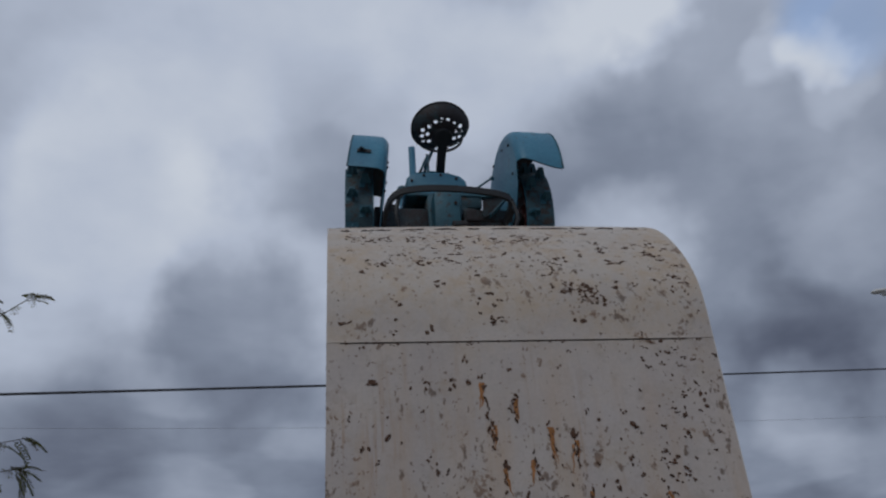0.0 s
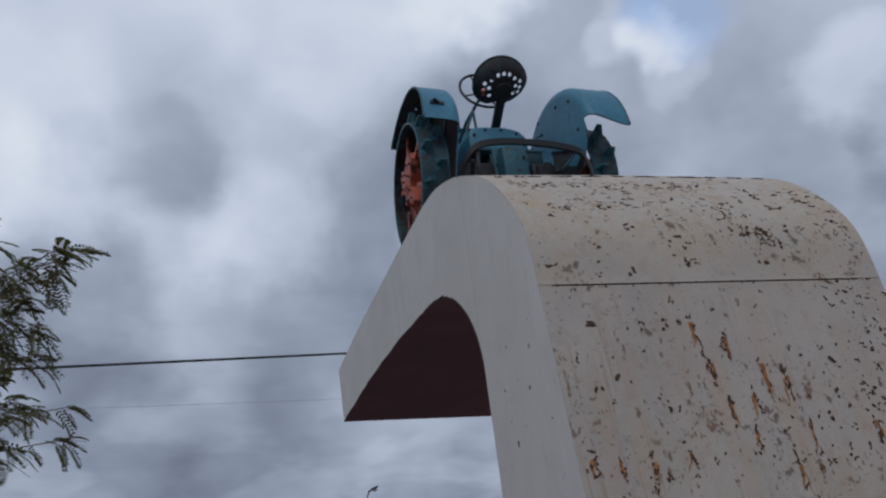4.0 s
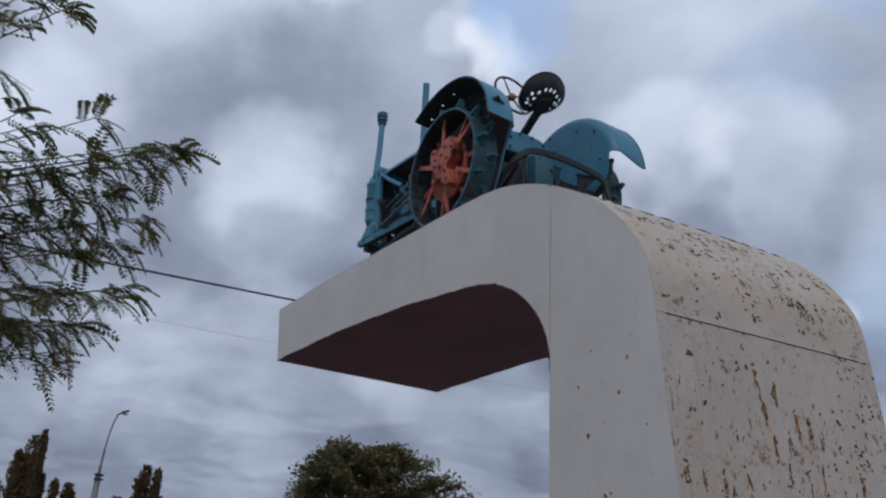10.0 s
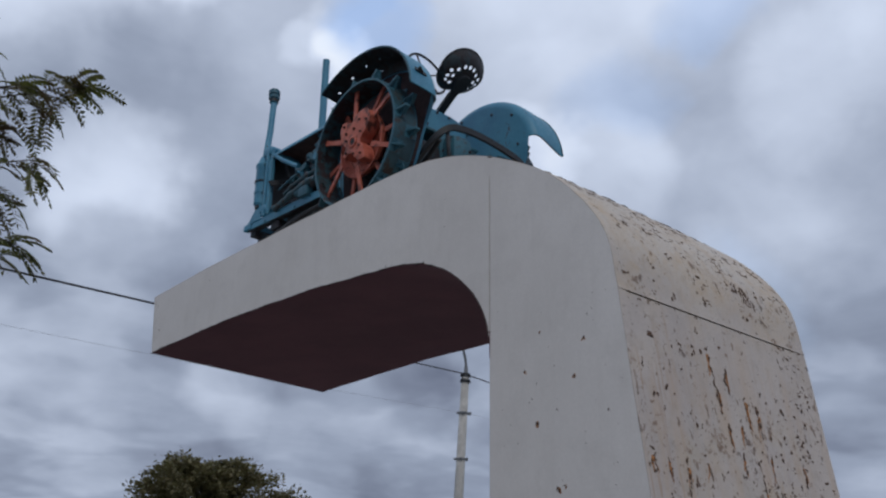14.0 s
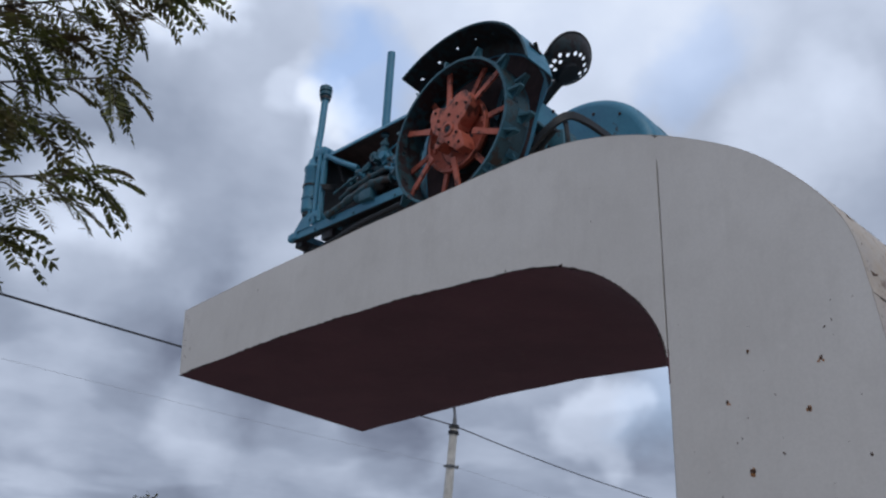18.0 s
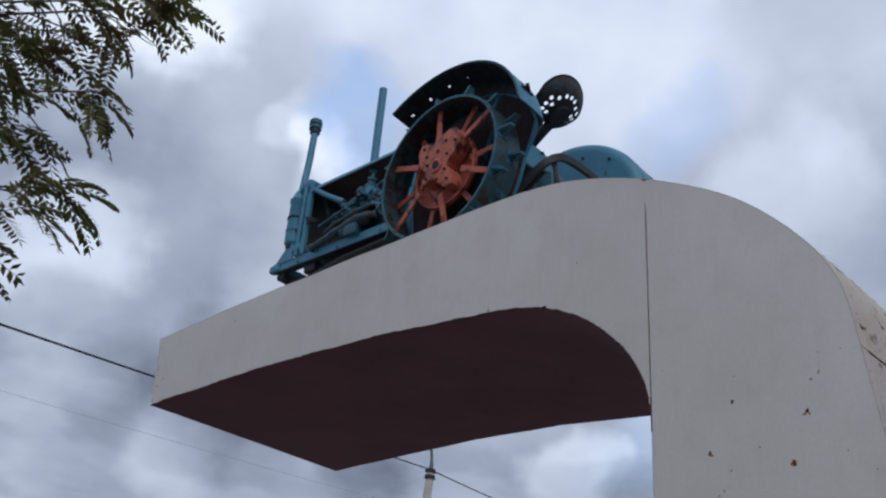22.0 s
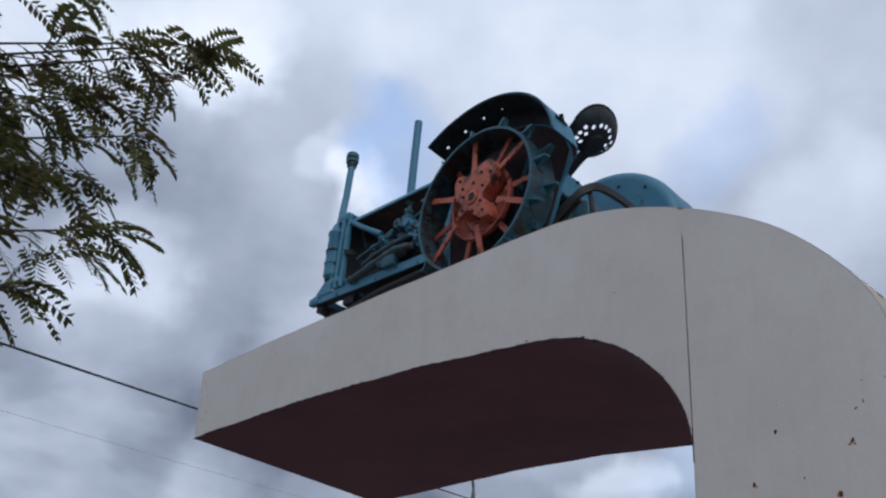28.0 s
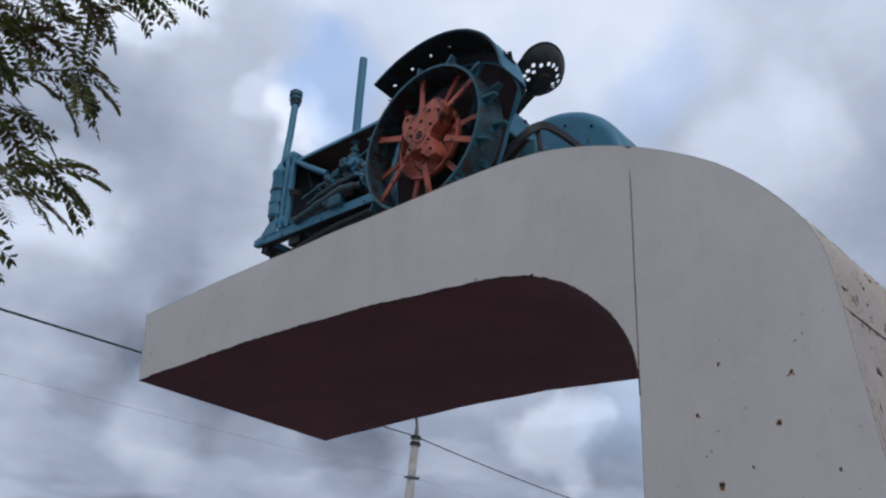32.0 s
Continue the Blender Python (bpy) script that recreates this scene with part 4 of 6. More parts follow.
sub("seat_boss", BLACK_STEEL, lambda b: lathe(b, (0, 0.06, -0.03), (0, 0, 1), [(0, 0.04), (0.0, 0.085), (0.03, 0.095)], 20), smooth=40, parent=seat)
ARM = smooth_line([(-0.41, 1.365), (-0.30, 1.305), (-0.19, 1.225), (-0.09, 1.15), (0.0, 1.118), (0.15, 1.116)], 5)
sub("seat_arm", BLACK_STEEL, lambda b: slab(b, inward(ARM, 0.016) + inward(ARM, -0.016)[::-1], lambda y, z, d: (d, y, z), -0.068, 0.010), "black flat seat spring", 40)

# steering wheel, shaft and levers
STEER = pose(0.002, 0.07, 1.718, 74, 0, 0)
ring = [(0.232 * math.cos(2 * math.pi * k / 48), 0.232 * math.sin(2 * math.pi * k / 48), 0.0) for k in range(49)]
steer = sub("steering_wheel", BLACK_STEEL, lambda b: tube(b, ring, 0.013, 8), "thin black steering wheel with four spokes", 60)
steer.matrix_local = STEER
for k in range(4):
    a = math.pi / 2 * k + 0.4
    sub("spoke", DARK_RUST, lambda b: tube(b, [(0.02 * math.cos(a), 0.02 * math.sin(a), -0.03), (0.1 * math.cos(a), 0.1 * math.sin(a), -0.02), (0.232 * math.cos(a), 0.232 * math.sin(a), 0.0)], 0.008, 6), smooth=60, parent=steer)
sub("steering_hub", RED, lambda b: lathe(b, (0, 0, -0.06), (0, 0, 1), [(0, 0.025), (0.01, 0.04), (0.05, 0.042), (0.07, 0.02)], 16), "rusty orange steering hub", 40, steer)
m = STEER
sub("steering_shaft", TEAL_DARK, lambda b: tube(b, [m @ Vector((0, 0, -0.05)), (-0.09, 0.4, 1.56), (-0.09, 0.7, 1.48)], 0.016, 10), smooth=60)
sub("steering_support", TEAL_DARK, lambda b: tube(b, [(-0.10, 0.16, 1.55), (-0.10, 0.14, 1.25), (-0.10, 0.12, 1.08)], 0.014, 8), smooth=60)
sub("steering_support", TEAL_DARK, lambda b: tube(b, [(-0.10, 0.17, 1.54), (-0.22, 0.16, 1.25), (-0.28, 0.15, 1.06)], 0.012, 8), smooth=60)
sub("gear_lever", TEAL_DARK, lambda b: (tube(b, [(0.18, 0.05, 1.02), (0.32, 0.02, 1.10), (0.46, 0.0, 1.20)], 0.011, 8), lathe(b, (0.46, 0, 1.20), (0.4, 0, 0.2), [(0, 0.012), (0.02, 0.022), (0.04, 0.012)], 10)), smooth=60)
sub("brake_lever", TEAL_DARK, lambda b: tube(b, [(-0.01, -0.14, 1.03), (0.005, -0.18, 1.09), (0.03, -0.21, 1.135)], 0.012, 8), smooth=60)

# frame rails, front bolster
for s in (-1, 1):
    # far rail and lower flanges are near-black: shade painted in
    sub("frame_rail", TEAL if s < 0 else BLACK_SHADE_TEAL, lambda b: (box(b, (s * 0.205, 1.77, 0.808), (0.025, 1.87, 0.086), None, 0.004), box(b, (s * 0.18, 1.77, 0.847), (0.07, 1.87, 0.012), None, 0.003)), "teal channel-section frame rail")
    sub("rail_flange", BLACK_SHADE_TEAL, lambda b: box(b, (s * 0.172, 1.77, 0.766), (0.078, 1.86, 0.012), None, 0.003), "lower flange of the rail, darkened as shade")
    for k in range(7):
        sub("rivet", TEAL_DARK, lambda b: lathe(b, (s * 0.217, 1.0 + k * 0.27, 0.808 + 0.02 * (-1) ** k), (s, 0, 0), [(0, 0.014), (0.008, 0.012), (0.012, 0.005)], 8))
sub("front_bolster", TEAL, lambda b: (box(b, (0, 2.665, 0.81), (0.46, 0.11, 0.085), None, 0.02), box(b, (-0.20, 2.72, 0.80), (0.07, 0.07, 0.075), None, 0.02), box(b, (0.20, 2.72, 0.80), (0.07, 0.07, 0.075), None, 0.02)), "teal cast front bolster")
# bolster underside and cross member: shade put into the teal
sub("bolster_web", BLACK_SHADE_TEAL, lambda b: (box(b, (0, 2.64, 0.735), (0.36, 0.10, 0.075), None, 0.015), box(b, (0.02, 2.60, 0.66), (0.24, 0.12, 0.09), None, 0.02)), "underside of the bolster, shade in its colour", 40)
sub("cross_member", BLACK_SHADE_TEAL, lambda b: box(b, (0.0, 2.22, 0.72), (0.36, 0.16, 0.10), None, 0.02), "cross member darkened as shade", 40)
sub("front_pedestal", BLACK_SHADE_TEAL, lambda b: lathe(b, (0, 2.58, 0.72), (0, 0, -1), [(0, 0.10), (0.05, 0.10), (0.1, 0.08), (0.38, 0.075), (0.42, 0.1), (0.46, 0.1)], 20), "steering pedestal of the front wheels", 35)
sub("front_axle", BLACK_STEEL, lambda b: tube(b, [(-0.24, 2.55, 0.24), (0.24, 2.55, 0.24)], 0.03, 10))
for s in (-1, 1):
    fw = new("front_wheel")
    fw.parent = tractor
    fw.matrix_local = pose(s * 0.15, 2.55, 0.235)

    def tyre(b, s=s):
        prof = [(-0.05, 0.225), (0.05, 0.225), (0.05, 0.235), (0.012, 0.24), (0.01, 0.262), (-0.01, 0.262), (-0.012, 0.24), (-0.05, 0.235)]
        seg = 40
        rings = [[b.verts.new((x, r * math.cos(2 * math.pi * j / seg), r * math.sin(2 * math.pi * j / seg))) for j in range(seg)] for x, r in prof]
        for r0, r1 in zip(rings, rings[1:] + rings[:1]):
            for j in range(seg):
                b.faces.new((r0[j], r0[(j + 1) % seg], r1[(j + 1) % seg], r1[j]))
    sub("rim", TEAL_DARK, tyre, "steel front rim with a guide ring", 35, fw)
    sub("hub", RED, lambda b: lathe(b, (-0.06, 0, 0), (1, 0, 0), [(0, 0.03), (0.01, 0.05), (0.11, 0.05), (0.12, 0.03)], 16), smooth=35, parent=fw)
    for k in range(8):
        a = 2 * math.pi * k / 8
        sub("spoke", RED, lambda b: tube(b, [(0, 0.04 * math.cos(a), 0.04 * math.sin(a)), (0, 0.23 * math.cos(a), 0.23 * math.sin(a))], 0.011, 6), parent=fw)

# radiator, hood
sub("radiator_core", BLACK_STEEL, lambda b: box(b, (0, 2.40, 1.28), (0.40, 0.10, 0.62), None, 0.01), "dark radiator core")
sub("radiator_frame", TEAL, lambda b: (box(b, (-0.215, 2.39, 1.265), (0.045, 0.05, 0.83), None, 0.012), box(b, (-0.20, 2.325, 1.29), (0.035, 0.05, 0.72), None, 0.01), slab(b, [(2.33, 1.64), (2.33, 1.42), (2.26, 1.62)], lambda y, z, d: (d, y, z), -0.225, -0.19), box(b, (0.215, 2.40, 1.28), (0.05, 0.12, 0.76), None, 0.015), box(b, (0, 2.40, 1.64), (0.48, 0.16, 0.10), None, 0.03), box(b, (0, 2.39, 0.945), (0.48, 0.13, 0.07), None, 0.02)), "teal radiator frame")
for k in range(9):
    sub("radiator_fin", TEAL_DARK, lambda b: box(b, (-0.16 + k * 0.04, 2.455, 1.28), (0.008, 0.02, 0.60)))
sub("radiator_cap", TEAL_DARK, lambda b: lathe(b, (0.03, 2.40, 1.68), (0, 0, 1), [(0, 0.05), (0.03, 0.05), (0.035, 0.06), (0.055, 0.06), (0.06, 0.02)], 16), smooth=35)


def hood_shell(b):
    prof = [(-0.242, 1.535), (-0.24, 1.555), (-0.205, 1.60), (-0.12, 1.635), (0, 1.645), (0.12, 1.635), (0.205, 1.60), (0.24, 1.555), (0.242, 1.535)]
    rows = [[b.verts.new((x * (1 - 0.06 * k / 6), 0.62 + 1.71 * k / 6, z)) for x, z in prof] for k in range(7)]
    for r0, r1 in zip(rows, rows[1:]):
        for j in range(len(prof) - 1):
            b.faces.new((r0[j], r0[j + 1], r1[j + 1], r1[j]))
    bmesh.ops.recalc_face_normals(b, faces=b.faces)
    bmesh.ops.solidify(b, geom=b.faces[:], thickness=0.006)


sub("hood", TEAL, hood_shell, "rounded teal hood over the open engine", 35)


def hood_lining(b):
    prof = [(-0.225, 1.535), (-0.222, 1.55), (-0.19, 1.588), (-0.11, 1.62), (0, 1.63), (0.11, 1.62), (0.19, 1.588), (0.222, 1.55), (0.225, 1.535)]
    rows = [[b.verts.new((x * (1 - 0.06 * k / 6), 0.64 + 1.66 * k / 6, z)) for x, z in prof] for k in range(7)]
    for r0, r1 in zip(rows, rows[1:]):
        for j in range(len(prof) - 1):
            b.faces.new((r0[j], r0[j + 1], r1[j + 1], r1[j]))
    bmesh.ops.recalc_face_normals(b, faces=b.faces)
    bmesh.ops.solidify(b, geom=b.faces[:], thickness=0.004)


sub("hood_lining", DARK_RUST, hood_lining, "rusty dark underside of the hood", 35)
sub("dash_plate", TEAL, lambda b: box(b, (0, 0.66, 1.30), (0.46, 0.03, 0.60), None, 0.01))
sub("fuel_tank", DARK_RUST, lambda b: box(b, (0, 0.98, 1.47), (0.38, 0.56, 0.26), None, 0.06), smooth=40)

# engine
sub("engine_block", BLACK_SHADE_TEAL, lambda b: (box(b, (0.02, 1.55, 0.98), (0.26, 1.05, 0.36), None, 0.03), box(b, (0.02, 1.55, 0.74), (0.30, 1.08, 0.16), None, 0.05)), "near-black teal engine block")
sub("cylinder_head", BLACK_SHADE_TEAL, lambda b: (box(b, (0.02, 1.55, 1.21), (0.22, 0.98, 0.10), None, 0.02), box(b, (0.02, 1.55, 1.30), (0.15, 0.9, 0.08), None, 0.03)), smooth=40)
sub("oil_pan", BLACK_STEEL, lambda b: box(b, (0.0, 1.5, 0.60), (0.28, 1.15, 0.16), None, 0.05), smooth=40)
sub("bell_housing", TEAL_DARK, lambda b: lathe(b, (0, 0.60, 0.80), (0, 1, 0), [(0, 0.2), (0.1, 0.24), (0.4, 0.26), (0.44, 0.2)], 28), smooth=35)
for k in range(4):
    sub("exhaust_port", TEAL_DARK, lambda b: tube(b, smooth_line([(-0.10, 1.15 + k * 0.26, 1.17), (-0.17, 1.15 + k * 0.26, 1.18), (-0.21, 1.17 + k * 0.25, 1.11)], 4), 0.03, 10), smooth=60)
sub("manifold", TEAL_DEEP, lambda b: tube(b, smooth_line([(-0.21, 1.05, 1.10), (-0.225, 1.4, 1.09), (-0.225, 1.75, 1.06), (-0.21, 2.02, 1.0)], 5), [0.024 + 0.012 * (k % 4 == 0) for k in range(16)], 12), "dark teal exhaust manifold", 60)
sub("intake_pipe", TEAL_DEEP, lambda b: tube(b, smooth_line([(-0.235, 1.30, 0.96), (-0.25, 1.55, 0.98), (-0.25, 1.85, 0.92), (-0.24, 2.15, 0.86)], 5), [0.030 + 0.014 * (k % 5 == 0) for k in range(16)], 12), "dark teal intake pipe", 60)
sub("carburettor", TEAL, lambda b: (lathe(b, (-0.235, 1.22, 0.92), (0, 0, 1), [(0, 0.03), (0.02, 0.055), (0.1, 0.055), (0.12, 0.035), (0.16, 0.04), (0.18, 0.06), (0.2, 0.06)], 16), box(b, (-0.235, 1.13, 1.05), (0.08, 0.12, 0.07), None, 0.015), tube(b, [(-0.27, 1.2, 1.0), (-0.28, 1.35, 1.06)], 0.015, 8)), "teal carburettor", 35)
sub("magneto", TEAL_DARK, lambda b: (box(b, (-0.22, 1.62, 0.90), (0.10, 0.16, 0.12), None, 0.02), lathe(b, (-0.22, 1.70, 0.92), (0, 1, 0), [(0, 0.05), (0.07, 0.05), (0.09, 0.03)], 14)), smooth=40)
sub("oil_filter", TEAL, lambda b: lathe(b, (-0.21, 0.98, 0.92), (0, 0, 1), [(0, 0.03), (0.01, 0.055), (0.16, 0.055), (0.18, 0.03), (0.2, 0.03)], 16), smooth=35)
sub("governor", TEAL, lambda b: (lathe(b, (-0.18, 1.42, 1.22), (-1, 0, 0), [(0, 0.06), (0.05, 0.06), (0.07, 0.04), (0.1, 0.035)], 16), tube(b, [(-0.24, 1.42, 1.24), (-0.25, 1.2, 1.3), (-0.2, 0.9, 1.34)], 0.009, 6)), smooth=35)
rgn = random.Random(12)
for k in range(10):
    y, z = rgn.uniform(1.0, 1.75), rgn.uniform(0.95, 1.28)
    sub("fitting", TEAL if k % 3 else TEAL_DARK, lambda b: lathe(b, (-0.20, y, z), (-1, rgn.gauss(0, 0.25), rgn.gauss(0, 0.3)), [(0, 0.022), (0.02, 0.024), (0.022, 0.036), (0.04, 0.036), (0.042, 0.016), (0.06 + rgn.random() * 0.03, 0.014)], 8))
sub("water_pump", TEAL_DARK, lambda b: (lathe(b, (-0.16, 1.56, 1.27), (-1, 0.1, 0), [(0, 0.06), (0.04, 0.06), (0.045, 0.04), (0.07, 0.036), (0.072, 0.052), (0.09, 0.05), (0.092, 0.02), (0.11, 0.02)], 8), box(b, (-0.20, 1.47, 1.29), (0.09, 0.10, 0.08), None, 0.012), box(b, (-0.235, 1.52, 1.24), (0.05, 0.16, 0.035), Matrix.Rotation(0.5, 3, "X"), 0.008), lathe(b, (-0.22, 1.46, 1.32), (0, -0.2, 1), [(0, 0.03), (0.03, 0.03), (0.034, 0.042), (0.06, 0.04), (0.064, 0.018), (0.10, 0.016)], 8), tube(b, [(-0.22, 1.62, 1.22), (-0.23, 1.72, 1.17), (-0.22, 1.80, 1.20)], 0.03, 12)), "lumpy teal water pump and elbow", 35)
sub("valve_cover", TEAL_DARK, lambda b: (box(b, (-0.13, 1.40, 1.18), (0.08, 0.50, 0.10), None, 0.03), lathe(b, (-0.20, 1.28, 1.14), (-1, 0, 0.2), [(0, 0.05), (0.03, 0.05), (0.035, 0.03), (0.06, 0.03)], 14)), "dark teal valve side cover", 40)
sub("throttle_rod", TEAL_DARK, lambda b: tube(b, [(-0.25, 2.08, 1.06), (-0.25, 1.85, 1.12), (-0.245, 1.62, 1.17)], 0.011, 8), smooth=60)
sub("starter_case", BLACK_SHADE_TEAL, lambda b: lathe(b, (-0.20, 1.42, 0.98), (0.05, 1, 0.02), [(0, 0.05), (0.03, 0.068), (0.30, 0.072), (0.34, 0.055), (0.46, 0.05), (0.52, 0.03)], 18), "near-black tapered starter case", 40)
sub("radiator_hose", TEAL, lambda b: tube(b, [(-0.20, 2.34, 1.60), (-0.22, 2.1, 1.43), (-0.22, 1.80, 1.25)], 0.026, 12), "teal slanting pipe", 60)
sub("fan", BLACK_STEEL, lambda b: [box(b, (0.17 * math.cos(a), 2.26, 1.3 + 0.17 * math.sin(a)), (0.22, 0.012, 0.07), Matrix.Rotation(-a, 3, "Y") @ Matrix.Rotation(0.5, 3, "X")) for a in (0.4, 0.4 + math.pi / 2, 0.4 + math.pi, 0.4 - math.pi / 2)])

# pipes above the hood
sub("exhaust_pipe", TEAL, lambda b: tube(b, [(-0.07, 1.63, 1.60), (-0.072, 1.63, 2.1), (-0.075, 1.625, 2.545)], 0.039, 16, True), "upright teal exhaust pipe", 60)
sub("exhaust_flange", TEAL_DARK, lambda b: lathe(b, (-0.07, 1.63, 1.63), (0, 0, 1), [(0, 0.07), (0.02, 0.07), (0.025, 0.05), (0.05, 0.045)], 16), smooth=35)
sub("air_cleaner", TEAL, lambda b: lathe(b, (-0.175, 2.53, 1.02), (0, 0, 1), [(0, 0.03), (0.0, 0.07), (0.02, 0.085), (0.14, 0.085), (0.145, 0.092), (0.165, 0.092), (0.17, 0.085), (0.45, 0.085), (0.47, 0.095), (0.50, 0.095), (0.52, 0.08), (0.60, 0.05)], 24), "teal cylindrical air cleaner", 35)
for z in (1.30,):
    sub("air_cleaner_band", BLACK_SHADE_TEAL, lambda b: lathe(b, (-0.175, 2.53, z), (0, 0, 1), [(0, 0.086), (0.0, 0.094), (0.018, 0.094), (0.018, 0.086)], 24), smooth=35)
sub("air_cleaner_cup", BLACK_SHADE_TEAL, lambda b: lathe(b, (-0.175, 2.53, 1.02), (0, 0, -1), [(0, 0.068), (0.03, 0.066), (0.05, 0.045), (0.055, 0.01)], 20), "near-black oil cup", 35)
for z in (1.16, 1.50):
    sub("air_cleaner_bracket", TEAL_DARK, lambda b: box(b, (-0.17, 2.47, z), (0.12, 0.14, 0.03), None, 0.005))
sub("air_intake_pipe", TEAL, lambda b: tube(b, [(-0.175, 2.53, 1.58), (-0.125, 2.56, 2.0), (-0.10, 2.58, 2.42)], 0.036, 16), "upright teal air intake pipe", 60)
sub("pre_cleaner", TEAL_DARK, lambda b: lathe(b, (-0.10, 2.58, 2.38), (0, 0.05, 1), [(0, 0.037), (0.01, 0.05), (0.06, 0.05), (0.065, 0.064), (0.10, 0.066), (0.104, 0.056), (0.116, 0.056), (0.12, 0.068), (0.17, 0.066), (0.185, 0.05), (0.19, 0.02)], 22), "dark teal cap of the air intake", 35)
sub("cap_band", BLACK_STEEL, lambda b: lathe(b, (-0.10, 2.58, 2.38), (0, 0.05, 1), [(0.018, 0.048), (0.018, 0.053), (0.05, 0.053), (0.05, 0.048)], 22), "black band of the cap", 35)
sub("front_stay", TEAL, lambda b: (slab(b, [(2.68, 0.84), (2.52, 1.02), (2.46, 1.04), (2.44, 0.84)], lambda y, z, d: (d, y, z), -0.225, -0.21), tube(b, [(-0.23, 2.30, 0.85), (-0.235, 2.30, 1.5)], 0.022, 8)))
sub("under_pipe", BLACK_STEEL, lambda b: (tube(b, [(-0.22, 1.0, 0.68), (-0.2, 1.7, 0.66), (-0.12, 2.4, 0.62)], 0.025, 8), tube(b, [(-0.18, 0.6, 0.52), (-0.16, 1.6, 0.5), (-0.05, 2.4, 0.46)], 0.02, 8)))

# ---- rust on the pedestal ----
LINE = BACK + CROWN[1:]
ARC = [0.0]
for p, q in zip(LINE, LINE[1:]):
    ARC.append(ARC[-1] + math.hypot(q[0] - p[0], q[1] - p[1]))


def on_back(u, s, lift=0.0):
    """A place on the back sheet: u over the width, s metres up along the sheet."""
    i = max(0, min(len(ARC) - 2, next((k for k in range(len(ARC) - 1) if ARC[k + 1] >= s), len(ARC) - 2)))
    f = (s - ARC[i]) / (ARC[i + 1] - ARC[i])
    y, z = (LINE[i][c] + (LINE[i + 1][c] - LINE[i][c]) * f for c in (0, 1))
    d = Vector((LINE[i + 1][0] - LINE[i][0], LINE[i + 1][1] - LINE[i][1])).normalized()
    return across(u, y - d.y * lift, z + d.x * lift)


def blot(bm, at, w, h, rng, lift, thick=0.0015):
    """A thin ragged scab of rust, w x h metres; at(a, b, lift) places it."""
    n = rng.choice((9, 11, 13))
    tilt = rng.uniform(-0.6, 0.6)
    out = []
    for k in range(n):
        a = 2 * math.pi * k / n
        r = rng.uniform(0.45, 1.0)
        x, y = 0.5 * w * r * math.cos(a), 0.5 * h * r * math.sin(a)
        out.append((x * math.cos(tilt) - y * math.sin(tilt), x * math.sin(tilt) + y * math.cos(tilt)))
    mid = bm.verts.new(at(0, 0, lift + thick))
    ring = [bm.verts.new(at(x, y, lift)) for x, y in out]
    for k in range(n):
        bm.faces.new((mid, ring[k], ring[(k + 1) % n]))


# the larger scabs: across, up along the sheet, width and height in mm
SPOTS = ((0.809, 3.695, 79, 30), (0.289, 3.514, 53, 26), (0.183, 3.388, 34, 26), (0.421, 3.301, 26, 20), (0.434, 3.259, 32, 20), (0.262, 3.238, 31, 45), (0.898, 3.768, 47, 17),
         (0.113, 2.932, 65, 38), (0.385, 2.901, 51, 28), (0.388, 2.714, 25, 66), (0.459, 2.846, 31, 34), (0.448, 2.785, 22, 34), (0.495, 2.539, 19, 56))
SPOTS_2 = ((0.595, 2.63, 40, 86), (0.419, 2.501, 36, 49), (0.118, 2.516, 24, 18), (0.239, 2.532, 29, 21), (0.036, 2.288, 33, 23), (0.18, 2.246, 21, 57), (0.28, 2.301, 29, 19),
           (0.466, 2.341, 22, 55), (0.551, 2.192, 30, 66), (0.939, 2.792, 50, 37), (0.749, 2.69, 47, 36), (0.995, 3.065, 39, 29), (0.938, 2.272, 48, 30))
HEAPS = ((0.665, 3.45, 0.07, 0.09, 22), (0.82, 2.50, 0.06, 0.16, 20), (0.30, 3.75, 0.12, 0.12, 16), (0.44, 3.36, 0.04, 0.14, 9), (0.86, 3.08, 0.12, 0.10, 14), (0.80, 3.85, 0.14, 0.08, 14), (0.16, 4.05, 0.14, 0.06, 18), (0.36, 3.95, 0.12, 0.08, 16), (0.52, 3.98, 0.10, 0.06, 12), (0.62, 3.62, 0.08, 0.12, 12), (0.93, 3.6, 0.05, 0.2, 12), (0.9, 2.75, 0.06, 0.2, 16), (0.10, 3.7, 0.08, 0.2, 10), (0.66, 2.30, 0.10, 0.18, 14))
rng = random.Random(4)
spots = [(u, s, w / 1000, h / 1000) for u, s, w, h in SPOTS + SPOTS_2]
for u, s, du, ds, n in HEAPS:
    spots += [(u + rng.gauss(0, du * 0.5), s + rng.gauss(0, ds * 0.5), rng.uniform(0.012, 0.036), rng.uniform(0.010, 0.03)) for _ in range(n)]
for _ in range(210):
    s = rng.uniform(1.3, 4.6)
    big = rng.random() ** 3
    spots.append((rng.uniform(0.02, 0.985), s, 0.008 + 0.032 * big, 0.008 + 0.040 * big * (1.4 if s < 3.1 else 0.7)))
